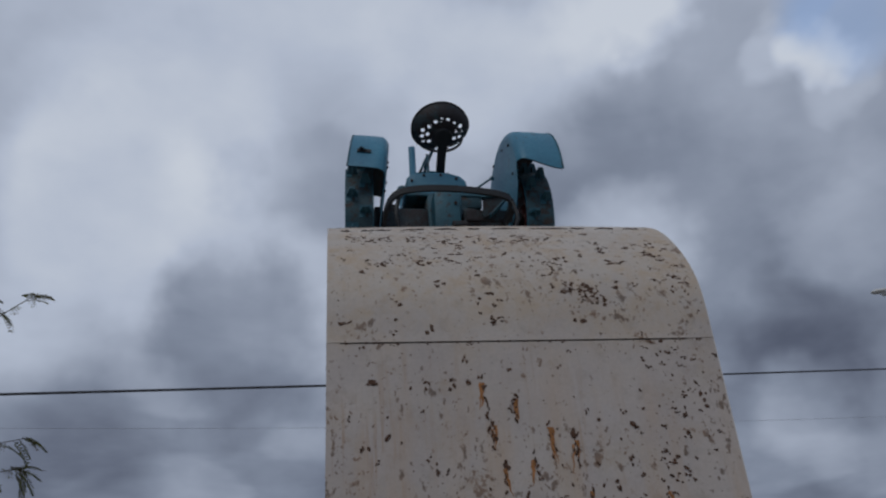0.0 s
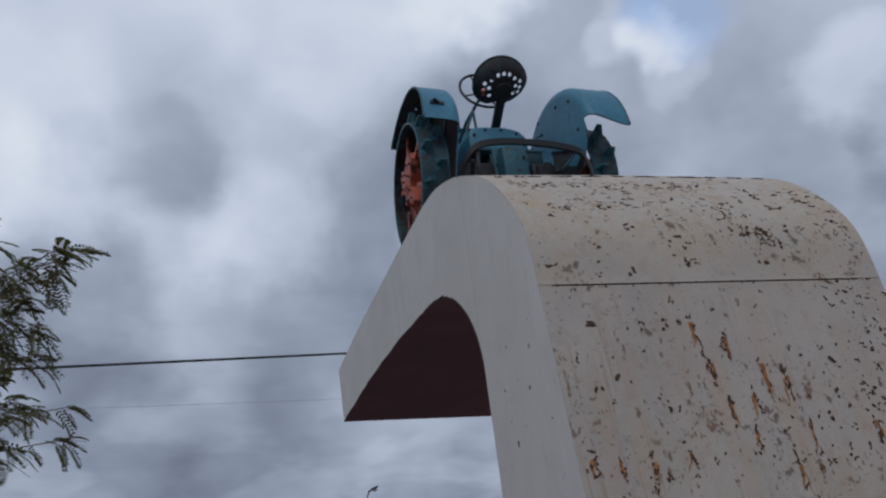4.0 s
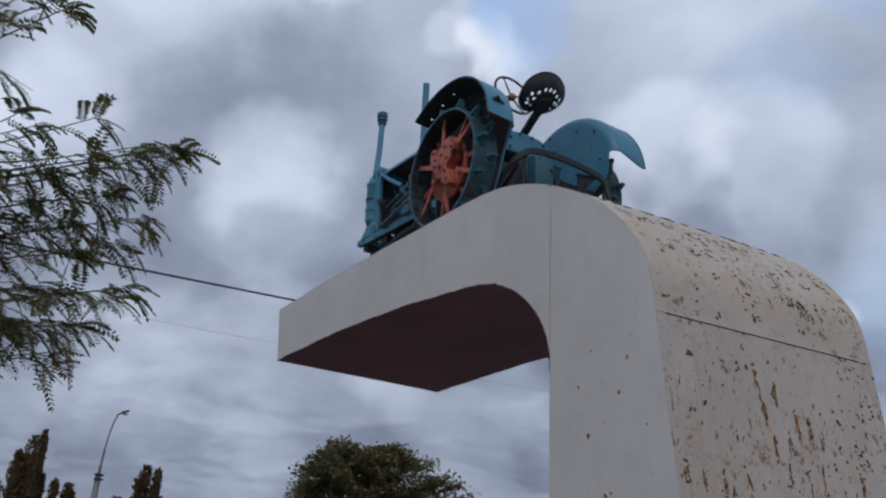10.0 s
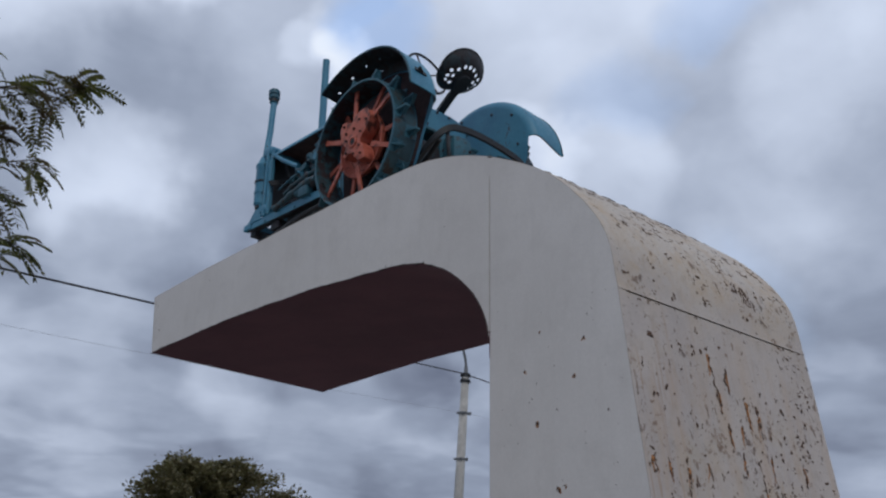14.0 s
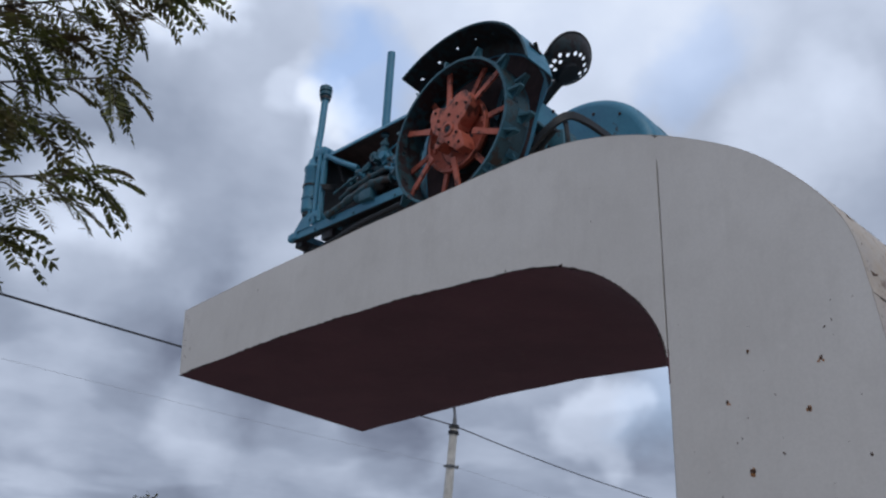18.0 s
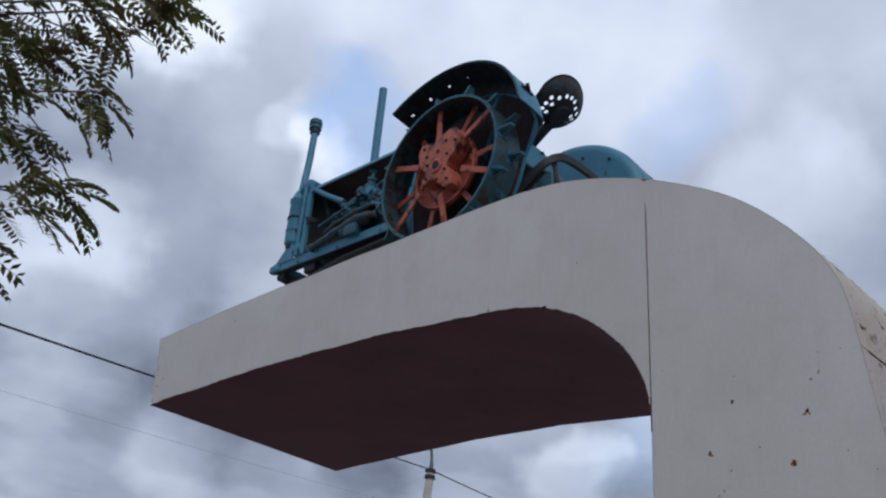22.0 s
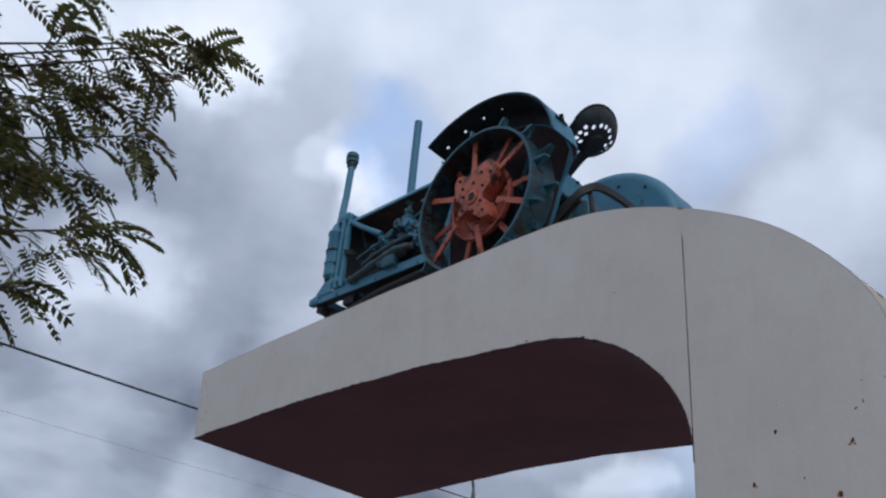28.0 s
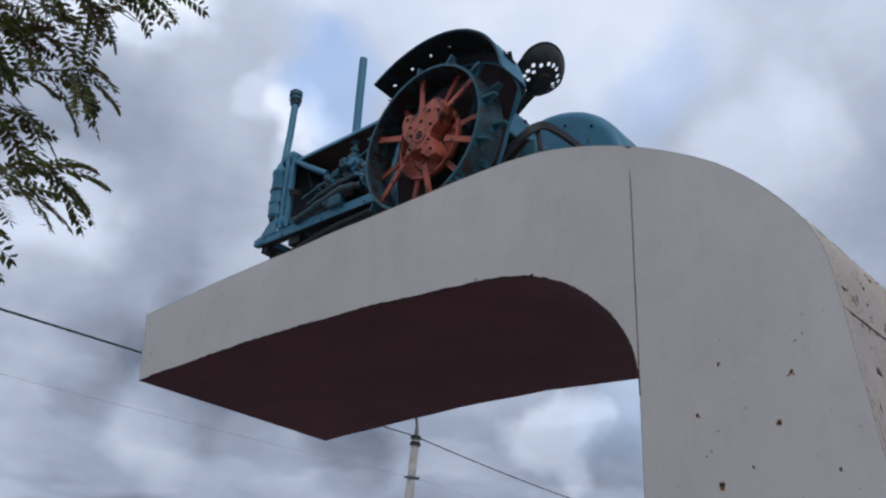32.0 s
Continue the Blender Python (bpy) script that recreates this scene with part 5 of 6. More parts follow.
RUNS = ((0.385, 2.88, 0.04, 0.15), (0.40, 2.66, 0.022, 0.12), (0.459, 2.80, 0.022, 0.12), (0.595, 2.56, 0.03, 0.16), (0.495, 2.48, 0.025, 0.12), (0.419, 2.44, 0.03, 0.12), (0.54, 2.62, 0.02, 0.2),
                   (0.466, 2.28, 0.02, 0.12), (0.18, 2.18, 0.02, 0.12), (0.036, 2.22, 0.014, 0.1), (0.551, 2.08, 0.04, 0.2), (0.62, 2.30, 0.03, 0.18), (0.28, 2.22, 0.012, 0.12), (0.10, 2.2, 0.012, 0.1), (0.8, 2.3, 0.03, 0.14))
for u, s, w, h in RUNS:
    for q in range(4):
        spots.append((u + rng.gauss(0, 0.003), s + h * (0.35 - 0.3 * q) + rng.gauss(0, 0.01), rng.uniform(0.012, 0.024), rng.uniform(0.02, 0.045)))
for _ in range(34):
    spots.append((rng.uniform(0.05, 0.97), 3.157 + rng.gauss(0, 0.008), rng.uniform(0.01, 0.03), rng.uniform(0.006, 0.014)))
sheets = {o.name: o for o in pedestal.children}


def scab(bm, u, s, w, h):
    """One scab: a ragged blot, or a few that run together where it is large."""
    rg = random.Random(int(u * 1e4) + int(s * 1e3))
    at = lambda x, y, l: on_back(min(0.999, max(0.004, u + x / 2.06)), s + y, l)
    if w > 0.018:
        for _ in range(3):
            ox, oy = rg.gauss(0, 0.3) * w, rg.gauss(0, 0.3) * h
            blot(bm, lambda x, y, l: at(x + ox, y + oy, l), w * rg.uniform(0.45, 0.8), h * rg.uniform(0.45, 0.8), rg, 0.0012)
    else:
        blot(bm, at, w, h, rg, 0.0012)


LARGE = len(SPOTS) + len(SPOTS_2)
spots = [(u, s, w * 1.6, h * 1.4) if s > 3.157 else (u, s, w * 1.08, h * 1.15) for u, s, w, h in spots]
for name, lo, hi in (("back_sheet", 0.0, 3.157), ("crown_sheet", 3.157, 9.0)):
    for u, s, w, h in spots[:LARGE]:
        if lo < s <= hi:
            bm = B()
            scab(bm, u, s, w, h)
            part("rust_scab", fixed(bm), RUST, sheets[name], "dark brown rust scab")
    bm = B()
    for u, s, w, h in spots[LARGE:]:
        if lo < s <= hi and 0.01 < u < 0.997:
            scab(bm, u, s, w, h)
    tagged(part("rust_speckle", fixed(bm), RUST, sheets[name], "small dark brown rust flecks"), kind="stuff")

# orange runs below some scabs of the lower sheet
for u, s, w, h in RUNS:
    bm = B()
    rg = random.Random(int(u * 999))
    for k in range(2):
        # a narrow strip that tapers and wanders a little on its way down
        x0, wide, long = rg.gauss(0, 0.3) * w, (0.026, 0.012)[k] * rg.uniform(0.7, 1.1), h * rg.uniform(0.6, 1.0)
        rows, x = [], x0
        for q in range(9):
            t = q / 8
            half = 0.5 * wide * (1 - t) ** 0.8 * rg.uniform(0.75, 1.2) + 0.0006
            rows.append([bm.verts.new(on_back(u + (x + e * half) / 2.06, s - 0.02 * k + 0.3 * h - long * t, 0.0007 + 0.0004 * (e == 0))) for e in (-1, 0, 1)])
            x += rg.gauss(0, 0.0045)
        for r0, r1 in zip(rows, rows[1:]):
            for e in (0, 1):
                bm.faces.new((r0[e], r0[e + 1], r1[e + 1], r1[e]))
    part("rust_run", fixed(bm), RUST_RUN, sheets["back_sheet"], "orange-brown rust run")

# small rust spots on the near side panels: along, up, size in mm
bm = B()
SIDE = ((5.23, 2.90, 22), (5.305, 2.70, 30), (5.575, 2.46, 34), (5.66, 2.77, 20), (5.545, 2.99, 18), (5.44, 2.77, 12), (5.61, 2.60, 12), (5.43, 2.52, 14), (5.085, 2.48, 16), (5.43, 2.09, 34), (5.39, 2.10, 18), (5.17, 3.06, 12), (5.20, 3.03, 10))
for y, z, d in SIDE:
    rg = random.Random(int(y * 1000))
    for _ in range(2):
        oy, oz = rg.gauss(0, 0.2) * d / 1000, rg.gauss(0, 0.3) * d / 1000
        blot(bm, lambda a, b, l: Vector((X0 - 0.0045 - l, y + a + oy, z + b + oz)), d / 1000 * rg.uniform(0.6, 1.0), d / 1000 * rg.uniform(0.6, 1.1), rg, 0.001)
rg = random.Random(9)
for _ in range(40):
    y, z = rg.uniform(4.98, 5.9), rg.uniform(1.5, 3.2)
    if y < 4.62 + 0.122 * z + 0.03:
        continue
    blot(bm, lambda a, b, l: Vector((X0 - 0.0045 - l, y + a, z + b)), rg.uniform(0.004, 0.010), rg.uniform(0.005, 0.012), rg, 0.001)
tagged(part("rust_fleck", fixed(bm), RUST, sheets["column_side_panel"], "small dark rust spots"), kind="stuff")
# brown stains that bleed down from the larger of these spots
for y, z, d in SIDE:
    if d < 18:
        continue
    rg = random.Random(int(z * 1000))
    bm = B()
    for _ in range(3):
        oy, oz = rg.gauss(0, 0.25) * d / 1000, rg.gauss(-0.3, 0.3) * d / 1000
        blot(bm, lambda a, b, l: Vector((X0 - 0.0045 - l, y + a + oy, z + b + oz)), d / 1000 * rg.uniform(0.4, 0.8), d / 1000 * rg.uniform(0.5, 1.0), rg, 0.0004, 0.0002)
    part("rust_stain", fixed(bm), RUST_RUN, sheets["column_side_panel"], "orange-brown rust stain")
bm = B()
for y, z, d in ((9.585, 4.242, 14), (10.5, 3.92, 18), (10.55, 3.86, 12), (10.52, 4.05, 10), (6.37, 3.885, 12), (6.98, 3.745, 14), (6.37, 4.09, 9), (10.6, 4.2, 14)):
    rg = random.Random(int(y * 1000))
    blot(bm, lambda a, b, l: Vector((X0 - 0.0045 - l, y + a, z + b)), d / 1000, d / 1000 * 1.3, rg, 0.001)
rg = random.Random(17)
for _ in range(22):
    z = rg.uniform(3.74, 4.27)
    y = 10.6 + (z - 3.703) * 0.172 - abs(rg.gauss(0.012, 0.04))
    blot(bm, lambda a, b, l: Vector((X0 - 0.0045 - l, y + a, z + b)), rg.uniform(0.006, 0.016), rg.uniform(0.008, 0.024), rg, 0.001)
tagged(part("rust_fleck", fixed(bm), RUST, sheets["arm_side_panel"], "small dark rust spots"), kind="stuff")

# dark bead where underside meets near side: rust plus the overhang's shadow line
bm = B()
rg = random.Random(5)
edge = smooth_line([(y, z) for y, z in UNDER + HAUNCH[1:-1:3]], 10)
pts = [across(-0.0022, y, z + 0.003 + rg.gauss(0.0, 0.002)) for y, z in edge]
tube(bm, pts, [max(0.001, rg.gauss(0.0042, 0.0022)) for _ in pts], 6)
part("edge_bead", fixed(bm), DARK_RUST, pedestal, "dark edge bead, chipped rust and a modelled shadow line")

# broken rusty weld across the crown, a little below its top
rg = random.Random(31)
u = 0.035
while u < 0.93:
    long = rg.uniform(0.03, 0.13)
    bm = B()
    pts = []
    for k in range(7):
        y = 5.535 + rg.gauss(0, 0.004)
        i = next(j for j in range(1, len(CROWN)) if CROWN[j][0] > y)
        (y0, z0), (y1, z1) = CROWN[i - 1], CROWN[i]
        pts.append(across(u + long * k / 6, y, z0 + (z1 - z0) * (y - y0) / (y1 - y0) + 0.002))
    tube(bm, pts, [max(0.0012, rg.gauss(0.0048, 0.002)) * (0.3 if k in (0, 6) else 1.0) for k in range(7)], 6)
    part("weld_bead", fixed(bm), DARK_RUST, sheets["crown_sheet"], "dark rusty weld bead")
    u += long + rg.choice((0.004, 0.01, 0.03))

# ---- street lamps ----


def street_lamp(place, height, arm, reach, az, top, label, straight=False):
    """Tapered concrete pole with clamps and a bent pipe that carries a lamp head. az: the way the arm points."""
    lamp = tagged(new("street_lamp"), label, "street lamp", "street lamps along the road")
    lamp.matrix_world = Matrix.Translation(place) @ Vector((0, 0, 1)).rotation_difference(Vector(top) - Vector(place)).to_matrix().to_4x4()
    bm = B()
    tube(bm, [(0, 0, -0.3), (0, 0, height * 0.5), (0, 0, height)], [0.29, 0.245, 0.205], 20)
    part("pole", bm, GALV if straight else POLE_PAINT, lamp, "grey pole" if straight else "pale concrete pole", smooth=60)
    for z in (height - 0.08, height - 0.40):
        bm = B()
        lathe(bm, (0, 0, z - 0.05), (0, 0, 1), [(0, 0.20), (0.0, 0.275), (0.16, 0.265), (0.16, 0.20)], 20)
        box(bm, (0.30, 0.0, z + 0.03), (0.16, 0.10, 0.12), None, 0.02)
        part("clamp", fixed(bm), BLACK_STEEL, lamp, smooth=35)
    for z, l in ((height - 2.1, 0.36), (height - 4.5, 0.3)):
        bm = B()
        box(bm, (0, 0, z), (0.53, 0.53, 0.10), None, 0.02)
        tube(bm, [(0.24, 0, z), (0.2 + l, 0.02, z + 0.01)], 0.035, 8)
        lathe(bm, (0.18 + l, 0.02, z), (0, 0, 1), [(0, 0.03), (0.02, 0.07), (0.08, 0.05), (0.12, 0.07), (0.16, 0.03)], 12)
        part("bracket", fixed(bm), GALV, lamp)
    d = direction(az, 0)
    pts = smooth_line([(0, 0, height - 0.5), (d.x * 0.05, d.y * 0.05, height + arm * 0.2), (d.x * reach * 0.22, d.y * reach * 0.22, height + arm * 0.62), (d.x * reach * 0.5, d.y * reach * 0.5, height + arm * 0.94), (d.x * reach * 0.75, d.y * reach * 0.75, height + arm * 1.02), (d.x * reach, d.y * reach, height + arm * 0.97)], 6)
    if straight:
        pts = smooth_line([(0, 0, height - 0.5), (d.x * reach * 0.08, d.y * reach * 0.08, height + arm * 0.25), (d.x * reach * 0.28, d.y * reach * 0.28, height + arm * 0.6), (d.x * reach * 0.6, d.y * reach * 0.6, height + arm * 0.85), (d.x * reach, d.y * reach, height + arm)], 6)
        bm = B()
        tube(bm, [(d.x * 0.1, d.y * 0.1, 3.9), (-d.x * 2.4, -d.y * 2.4, -0.2)], 0.11, 10)
        part("brace_pole", bm, GALV, lamp, smooth=60)
    bm = B()
    tube(bm, pts, [0.11] * 5 + [0.075] * 4 + [0.055] * (len(pts) - 9), 12)
    part("arm", bm, GALV, lamp, "bent steel pipe arm", smooth=60)
    head = new("lamp_head")
    head.parent = lamp
    tip = Vector(pts[-1])
    bm = B()
    big = 1.7 if straight else 1.6
    prof = [(-0.1, 0.05), (0.0, 0.07), (0.12, 0.13), (0.35, 0.17), (0.6, 0.15), (0.72, 0.06)]
    prof = [(q * (1.1 if straight else 1.55), r * big) for q, r in prof]
    a = Vector((d.x, d.y, 0.45 if straight else -0.06)).normalized()
    s2 = Vector((-d.y, d.x, 0))
    rings = []
    for t, r in prof:
        rings.append([bm.verts.new(tip + a * t + s2 * r * math.cos(q) + Vector((0, 0, 1)) * r * 0.55 * max(-0.25, math.sin(q))) for q in (2 * math.pi * j / 16 for j in range(16))])
    for r0, r1 in zip(rings, rings[1:]):
        for j in range(16):
            bm.faces.new((r0[j], r0[(j + 1) % 16], r1[(j + 1) % 16], r1[j]))
    bm.faces.new(rings[0][::-1])
    bm.faces.new(rings[-1])
    part("housing", fixed(bm), BLACK_STEEL if straight else LAMP_PAINT, head, "dark lamp housing" if straight else "pale glossy lamp housing", smooth=50)
    bm = B()
    lathe(bm, tip + a * 0.5 + Vector((0, 0, -0.03)), (0, 0, -1), [(q * 1.5, r * 1.5) for q, r in ((0, 0.15), (0.05, 0.14), (0.11, 0.09), (0.13, 0.02))], 16)
    part("glass", fixed(bm), GLASS_WHITE, head, "white lamp glass", smooth=50)
    return lamp


street_lamp((28.6, 35.4, 0), 12.1, 3.85, 3.25, 78, (29.07, 35.08, 12.1), "pale concrete street lamp pole with a bent arm, carrying cables")
street_lamp((11.55, 69.5, 0), 6.4, 4.4, 0.55, -95, (11.75, 69.5, 7), "far street lamp on a braced pole beside the road", True)

# ---- cables ----


def cable(name, a, b, sag, r, mat, label):
    bm = B()
    a, b = Vector(a), Vector(b)
    tube(bm, [a.lerp(b, t) - Vector((0, 0, sag * 4 * t * (1 - t))) for t in (k / 40 for k in range(41))], r, 8)
    return tagged(part(name, bm, mat, None, smooth=80), label, "cable")


POLE_TOP = Vector((28.95, 35.1, 12.11))
CABLE_END = Vector((-42.9, 6.85, 3.1))
cable("power_cable", POLE_TOP, CABLE_END, 0.15, 0.032, CABLE, "thick black cable slung from the street lamp pole")
cable("power_cable", POLE_TOP, POLE_TOP + Vector((46, 2, 0)), 0.8, 0.032, CABLE, "thick black cable running on from the pole")
low = Vector((29.6, 35.0, 9.98))
cable("thin_cable", low, low + Vector((-60, -6, -0.6)), 0.5, 0.005, CABLE_GREY, "thin grey cable below the thick one")
cable("thin_cable", low, low + Vector((46, 2, 0)), 0.6, 0.005, CABLE_GREY, "thin grey cable running on from the pole")
end = CABLE_END
bm = B()
tube(bm, [(end.x, end.y, -0.3), (end.x, end.y, max(end.z, 2.5) + 0.4)], [0.13, 0.10], 14)
tagged(part("cable_post", bm, POLE_PAINT, None, smooth=60), "short concrete post at the cable's end", "post")

# ---- road sign ----
SIGN = pose(49.0, 29.9, 5.15, 0, 0, -62)
sign = tagged(new("road_sign"), "blue direction sign with white markings on a grey gantry", "road sign")
sign.matrix_world = SIGN
BLUE = material("sign_blue", plain((0.02, 0.07, 0.30), 0.15, 0.4, 3.0, 0.05))
WHITE = material("sign_white", plain((0.78, 0.79, 0.8), 0.05, 0.4, 3.0, 0.05))
part("board", box(B(), (0, 0, 0), (3.4, 0.05, 1.35), None, 0.02), BLUE, sign, "blue board")
for c, sz, ry in (((-1.35, -0.031, 0), (0.16, 0.006, 1.0), 0), ((-1.1, -0.031, 0.42), (0.5, 0.006, 0.14), 0), ((-1.1, -0.031, 0.05), (0.42, 0.006, 0.14), 0), ((-0.2, -0.031, 0.0), (1.0, 0.006, 0.15), 0.7), ((0.25, -0.031, -0.3), (0.5, 0.006, 0.4), 0), ((1.1, -0.031, 0.3), (0.8, 0.006, 0.16), 0), ((1.1, -0.031, -0.1), (0.9, 0.006, 0.16), 0)):
    part("marking", box(B(), c, sz, Matrix.Rotation(ry, 3, "Y")), WHITE, sign)
for z in (-0.74, 0.74):
    part("beam", box(B(), (0.4, 0.06, z), (4.6, 0.10, 0.10), None, 0.01), GALV, sign)
for x in (-1.6, 2.6):
    bm = B()
    tube(bm, [(x, 0.14, -5.4), (x, 0.14, 0.9)], 0.09, 12)
    part("post", bm, GALV, sign, smooth=60)

# ---- trees ----


def leaf_material(name, a, b, c):
    def build(n, s):
        co = n.add("ShaderNodeTexCoord").outputs["Object"]
        isl = n.add("ShaderNodeNewGeometry").outputs["Random Per Island"]
        g = n.noise(co, 3.0, 3.0, 0.6)
        col = n.mix(isl, rgb(*a), rgb(*b))
        col = n.mix(n.span(g, 0.47, 0.66, 0.0, 0.8), col, rgb(*c))
        n.put(s.inputs["Base Color"], col)
        n.put(s.inputs["Roughness"], 0.55)
        tr = n.add("ShaderNodeBsdfTranslucent", {"Color": col})
        mixs = n.add("ShaderNodeMixShader", {0: 0.35})
        out = next(x for x in n.tree.nodes if x.type == "OUTPUT_MATERIAL")
        n.tree.links.new(s.outputs[0], mixs.inputs[1])
        n.tree.links.new(tr.outputs[0], mixs.inputs[2])
        n.tree.links.new(mixs.outputs[0], out.inputs[0])
    return material(name, build)


BARK = material("grey_bark", plain((0.10, 0.085, 0.07), 0.35, 0.95, 9.0, 0.8))
LEAF = leaf_material("locust_leaf", (0.055, 0.068, 0.022), (0.15, 0.16, 0.04), (0.10, 0.052, 0.03))
LEAF_FAR = leaf_material("far_tree_leaf", (0.085, 0.088, 0.036), (0.16, 0.145, 0.06), (0.15, 0.105, 0.055))
LEAF_POPLAR = leaf_material("poplar_leaf", (0.075, 0.048, 0.022), (0.135, 0.082, 0.034), (0.08, 0.062, 0.022))


class Soup:
    """Triangles gathered in lists and written as one mesh."""

    def __init__(self):
        self.v, self.f = [], []

    def leaf(self, base, tip, half, up):
        """A small lens-shaped leaf folded along its middle."""
        mid = base.lerp(tip, 0.45)
        side = (tip - base).cross(up)
        if side.length < 1e-6:
            return
        side = side.normalized() * half
        drop = up * (half * 0.25)
        k = len(self.v)
        self.v += [base, mid + side - drop, tip, mid - side - drop]
        self.f += [(k, k + 1, k + 2), (k, k + 2, k + 3)]

    def made(self, name, mat, parent, label):
        me = bpy.data.meshes.new(name)
        me.from_pydata([tuple(v) for v in self.v], [], self.f)
        me.materials.append(mat)
        ob = new(name, me)
        ob.parent = parent
        tagged(ob, label, kind="stuff")
        return ob


def pinnate(soup, twig_bm, base, way, length, rng):
    """One feathered locust leaf: a drooping stalk with pairs of small leaflets."""
    way = way.normalized()
    n = rng.randint(8, 11)
    side = way.cross(Vector((rng.gauss(0, 0.3), rng.gauss(0, 0.3), 1))).normalized()
    up = side.cross(way).normalized()
    pts = []
    p = base.copy()
    d = way.copy()
    for k in range(n + 1):
        pts.append(p.copy())
        p += d * length / n
        d = (d + Vector((0, 0, -0.10)) + side * rng.gauss(0, 0.02)).normalized()
    tube(twig_bm, [pts[0], pts[n // 2], pts[-1]], [0.0022, 0.0016, 0.001], 4, False)
    for k in range(1, n + 1):
        a = (pts[k] - pts[k - 1]).normalized()
        ll = 0.047 * (0.75 + 0.4 * math.sin(math.pi * (k + 1) / (n + 3))) * rng.uniform(0.85, 1.15)
        for e in (-1, 1):
            out = (side * e + a * 0.45 + Vector((0, 0, -0.18)) + up * rng.gauss(0, 0.08)).normalized()
            soup.leaf(pts[k], pts[k] + out * ll, ll * 0.19, up)
    soup.leaf(pts[-1], pts[-1] + d * 0.042, 0.0065, up)


def locust_tree(place, tips, label):
    tree = tagged(new("locust_tree"), label, "tree")
    tree.matrix_world = Matrix.Translation(place)
    o = Vector(place)
    rng = random.Random(21)
    bm = B()
    tube(bm, [(0, 0, -0.2), (0.03, 0.02, 0.6), (-0.05, 0.03, 1.8), (0.05, -0.05, 3.0), (0.1, -0.1, 4.4), (0.1, -0.12, 6.0)], [0.24, 0.19, 0.16, 0.13, 0.09, 0.03], 14)
    part("trunk", bm, BARK, tree, "grey furrowed trunk", smooth=60)
    for tip, dense in tips:
        tip = Vector(tip) - o
        start = Vector((0.03, -0.04, max(1.6, min(4.6, tip.z - 0.7))))
        mid1 = start.lerp(tip, 0.35) + Vector((rng.gauss(0, 0.08), rng.gauss(0, 0.08), 0.22))
        mid2 = start.lerp(tip, 0.72) + Vector((rng.gauss(0, 0.05), rng.gauss(0, 0.05), 0.15 if tip.z < 4.0 else 0.06))
        line = [Vector(p) for p in smooth_line([tuple(start), tuple(mid1), tuple(mid2), tuple(tip)], 12)]
        nn = len(line)
        bm = B()
        tube(bm, line, [0.022 * (1 - k / nn) ** 1.5 + 0.003 for k in range(nn)], 8)
        bough = part("bough", bm, BARK, tree, smooth=60)
        soup, twigs = Soup(), B()
        count = int(21 * dense)
        for k in range(count):
            f = 1 - 0.55 * (k / count) ** 1.1
            i = min(nn - 2, int(f * (nn - 1)))
            along = (line[i + 1] - line[i]).normalized()
            p = line[i].lerp(line[i + 1], f * (nn - 1) - i)
            away = along.cross(Vector((0, 0, 1))).normalized() * rng.choice((-1, 1))
            if rng.random() < 0.45 and f < 0.93:
                # a side twig with a few leaves
                tw = (along * 0.8 + away * rng.uniform(0.4, 1.0) + Vector((0, 0, rng.uniform(-0.55, 0.25)))).normalized()
                tl = rng.uniform(0.16, 0.42)
                q = p + tw * tl * 0.5 + Vector((0, 0, 0.01))
                e = p + tw * tl + Vector((0, 0, -0.05))
                tube(twigs, [p, q, e], [0.004, 0.003, 0.0018], 5, False)
                for j in range(rng.randint(2, 4)):
                    b = p.lerp(e, 0.35 + 0.65 * j / 4)
                    pinnate(soup, twigs, b, tw * 0.7 + Vector((rng.gauss(0, 0.6), rng.gauss(0, 0.6), rng.gauss(-0.1, 0.4))), rng.uniform(0.17, 0.27), rng)
            else:
                pinnate(soup, twigs, p, along * 0.7 + away * rng.uniform(0.3, 0.9) + Vector((0, 0, rng.gauss(-0.1, 0.4))), rng.uniform(0.17, 0.27), rng)
        for j in range(4):
            pinnate(soup, twigs, line[-1], (line[-1] - line[-4]).normalized() + Vector((rng.gauss(0, 0.4), rng.gauss(0, 0.4), rng.gauss(0, 0.35))), rng.uniform(0.16, 0.22), rng)
        tagged(part("twig_spray", twigs, BARK, bough, "thin grey-brown twigs"), kind="stuff")
        soup.made("foliage", LEAF, bough, "small feathered leaves, dark green to yellow-green")
    return tree


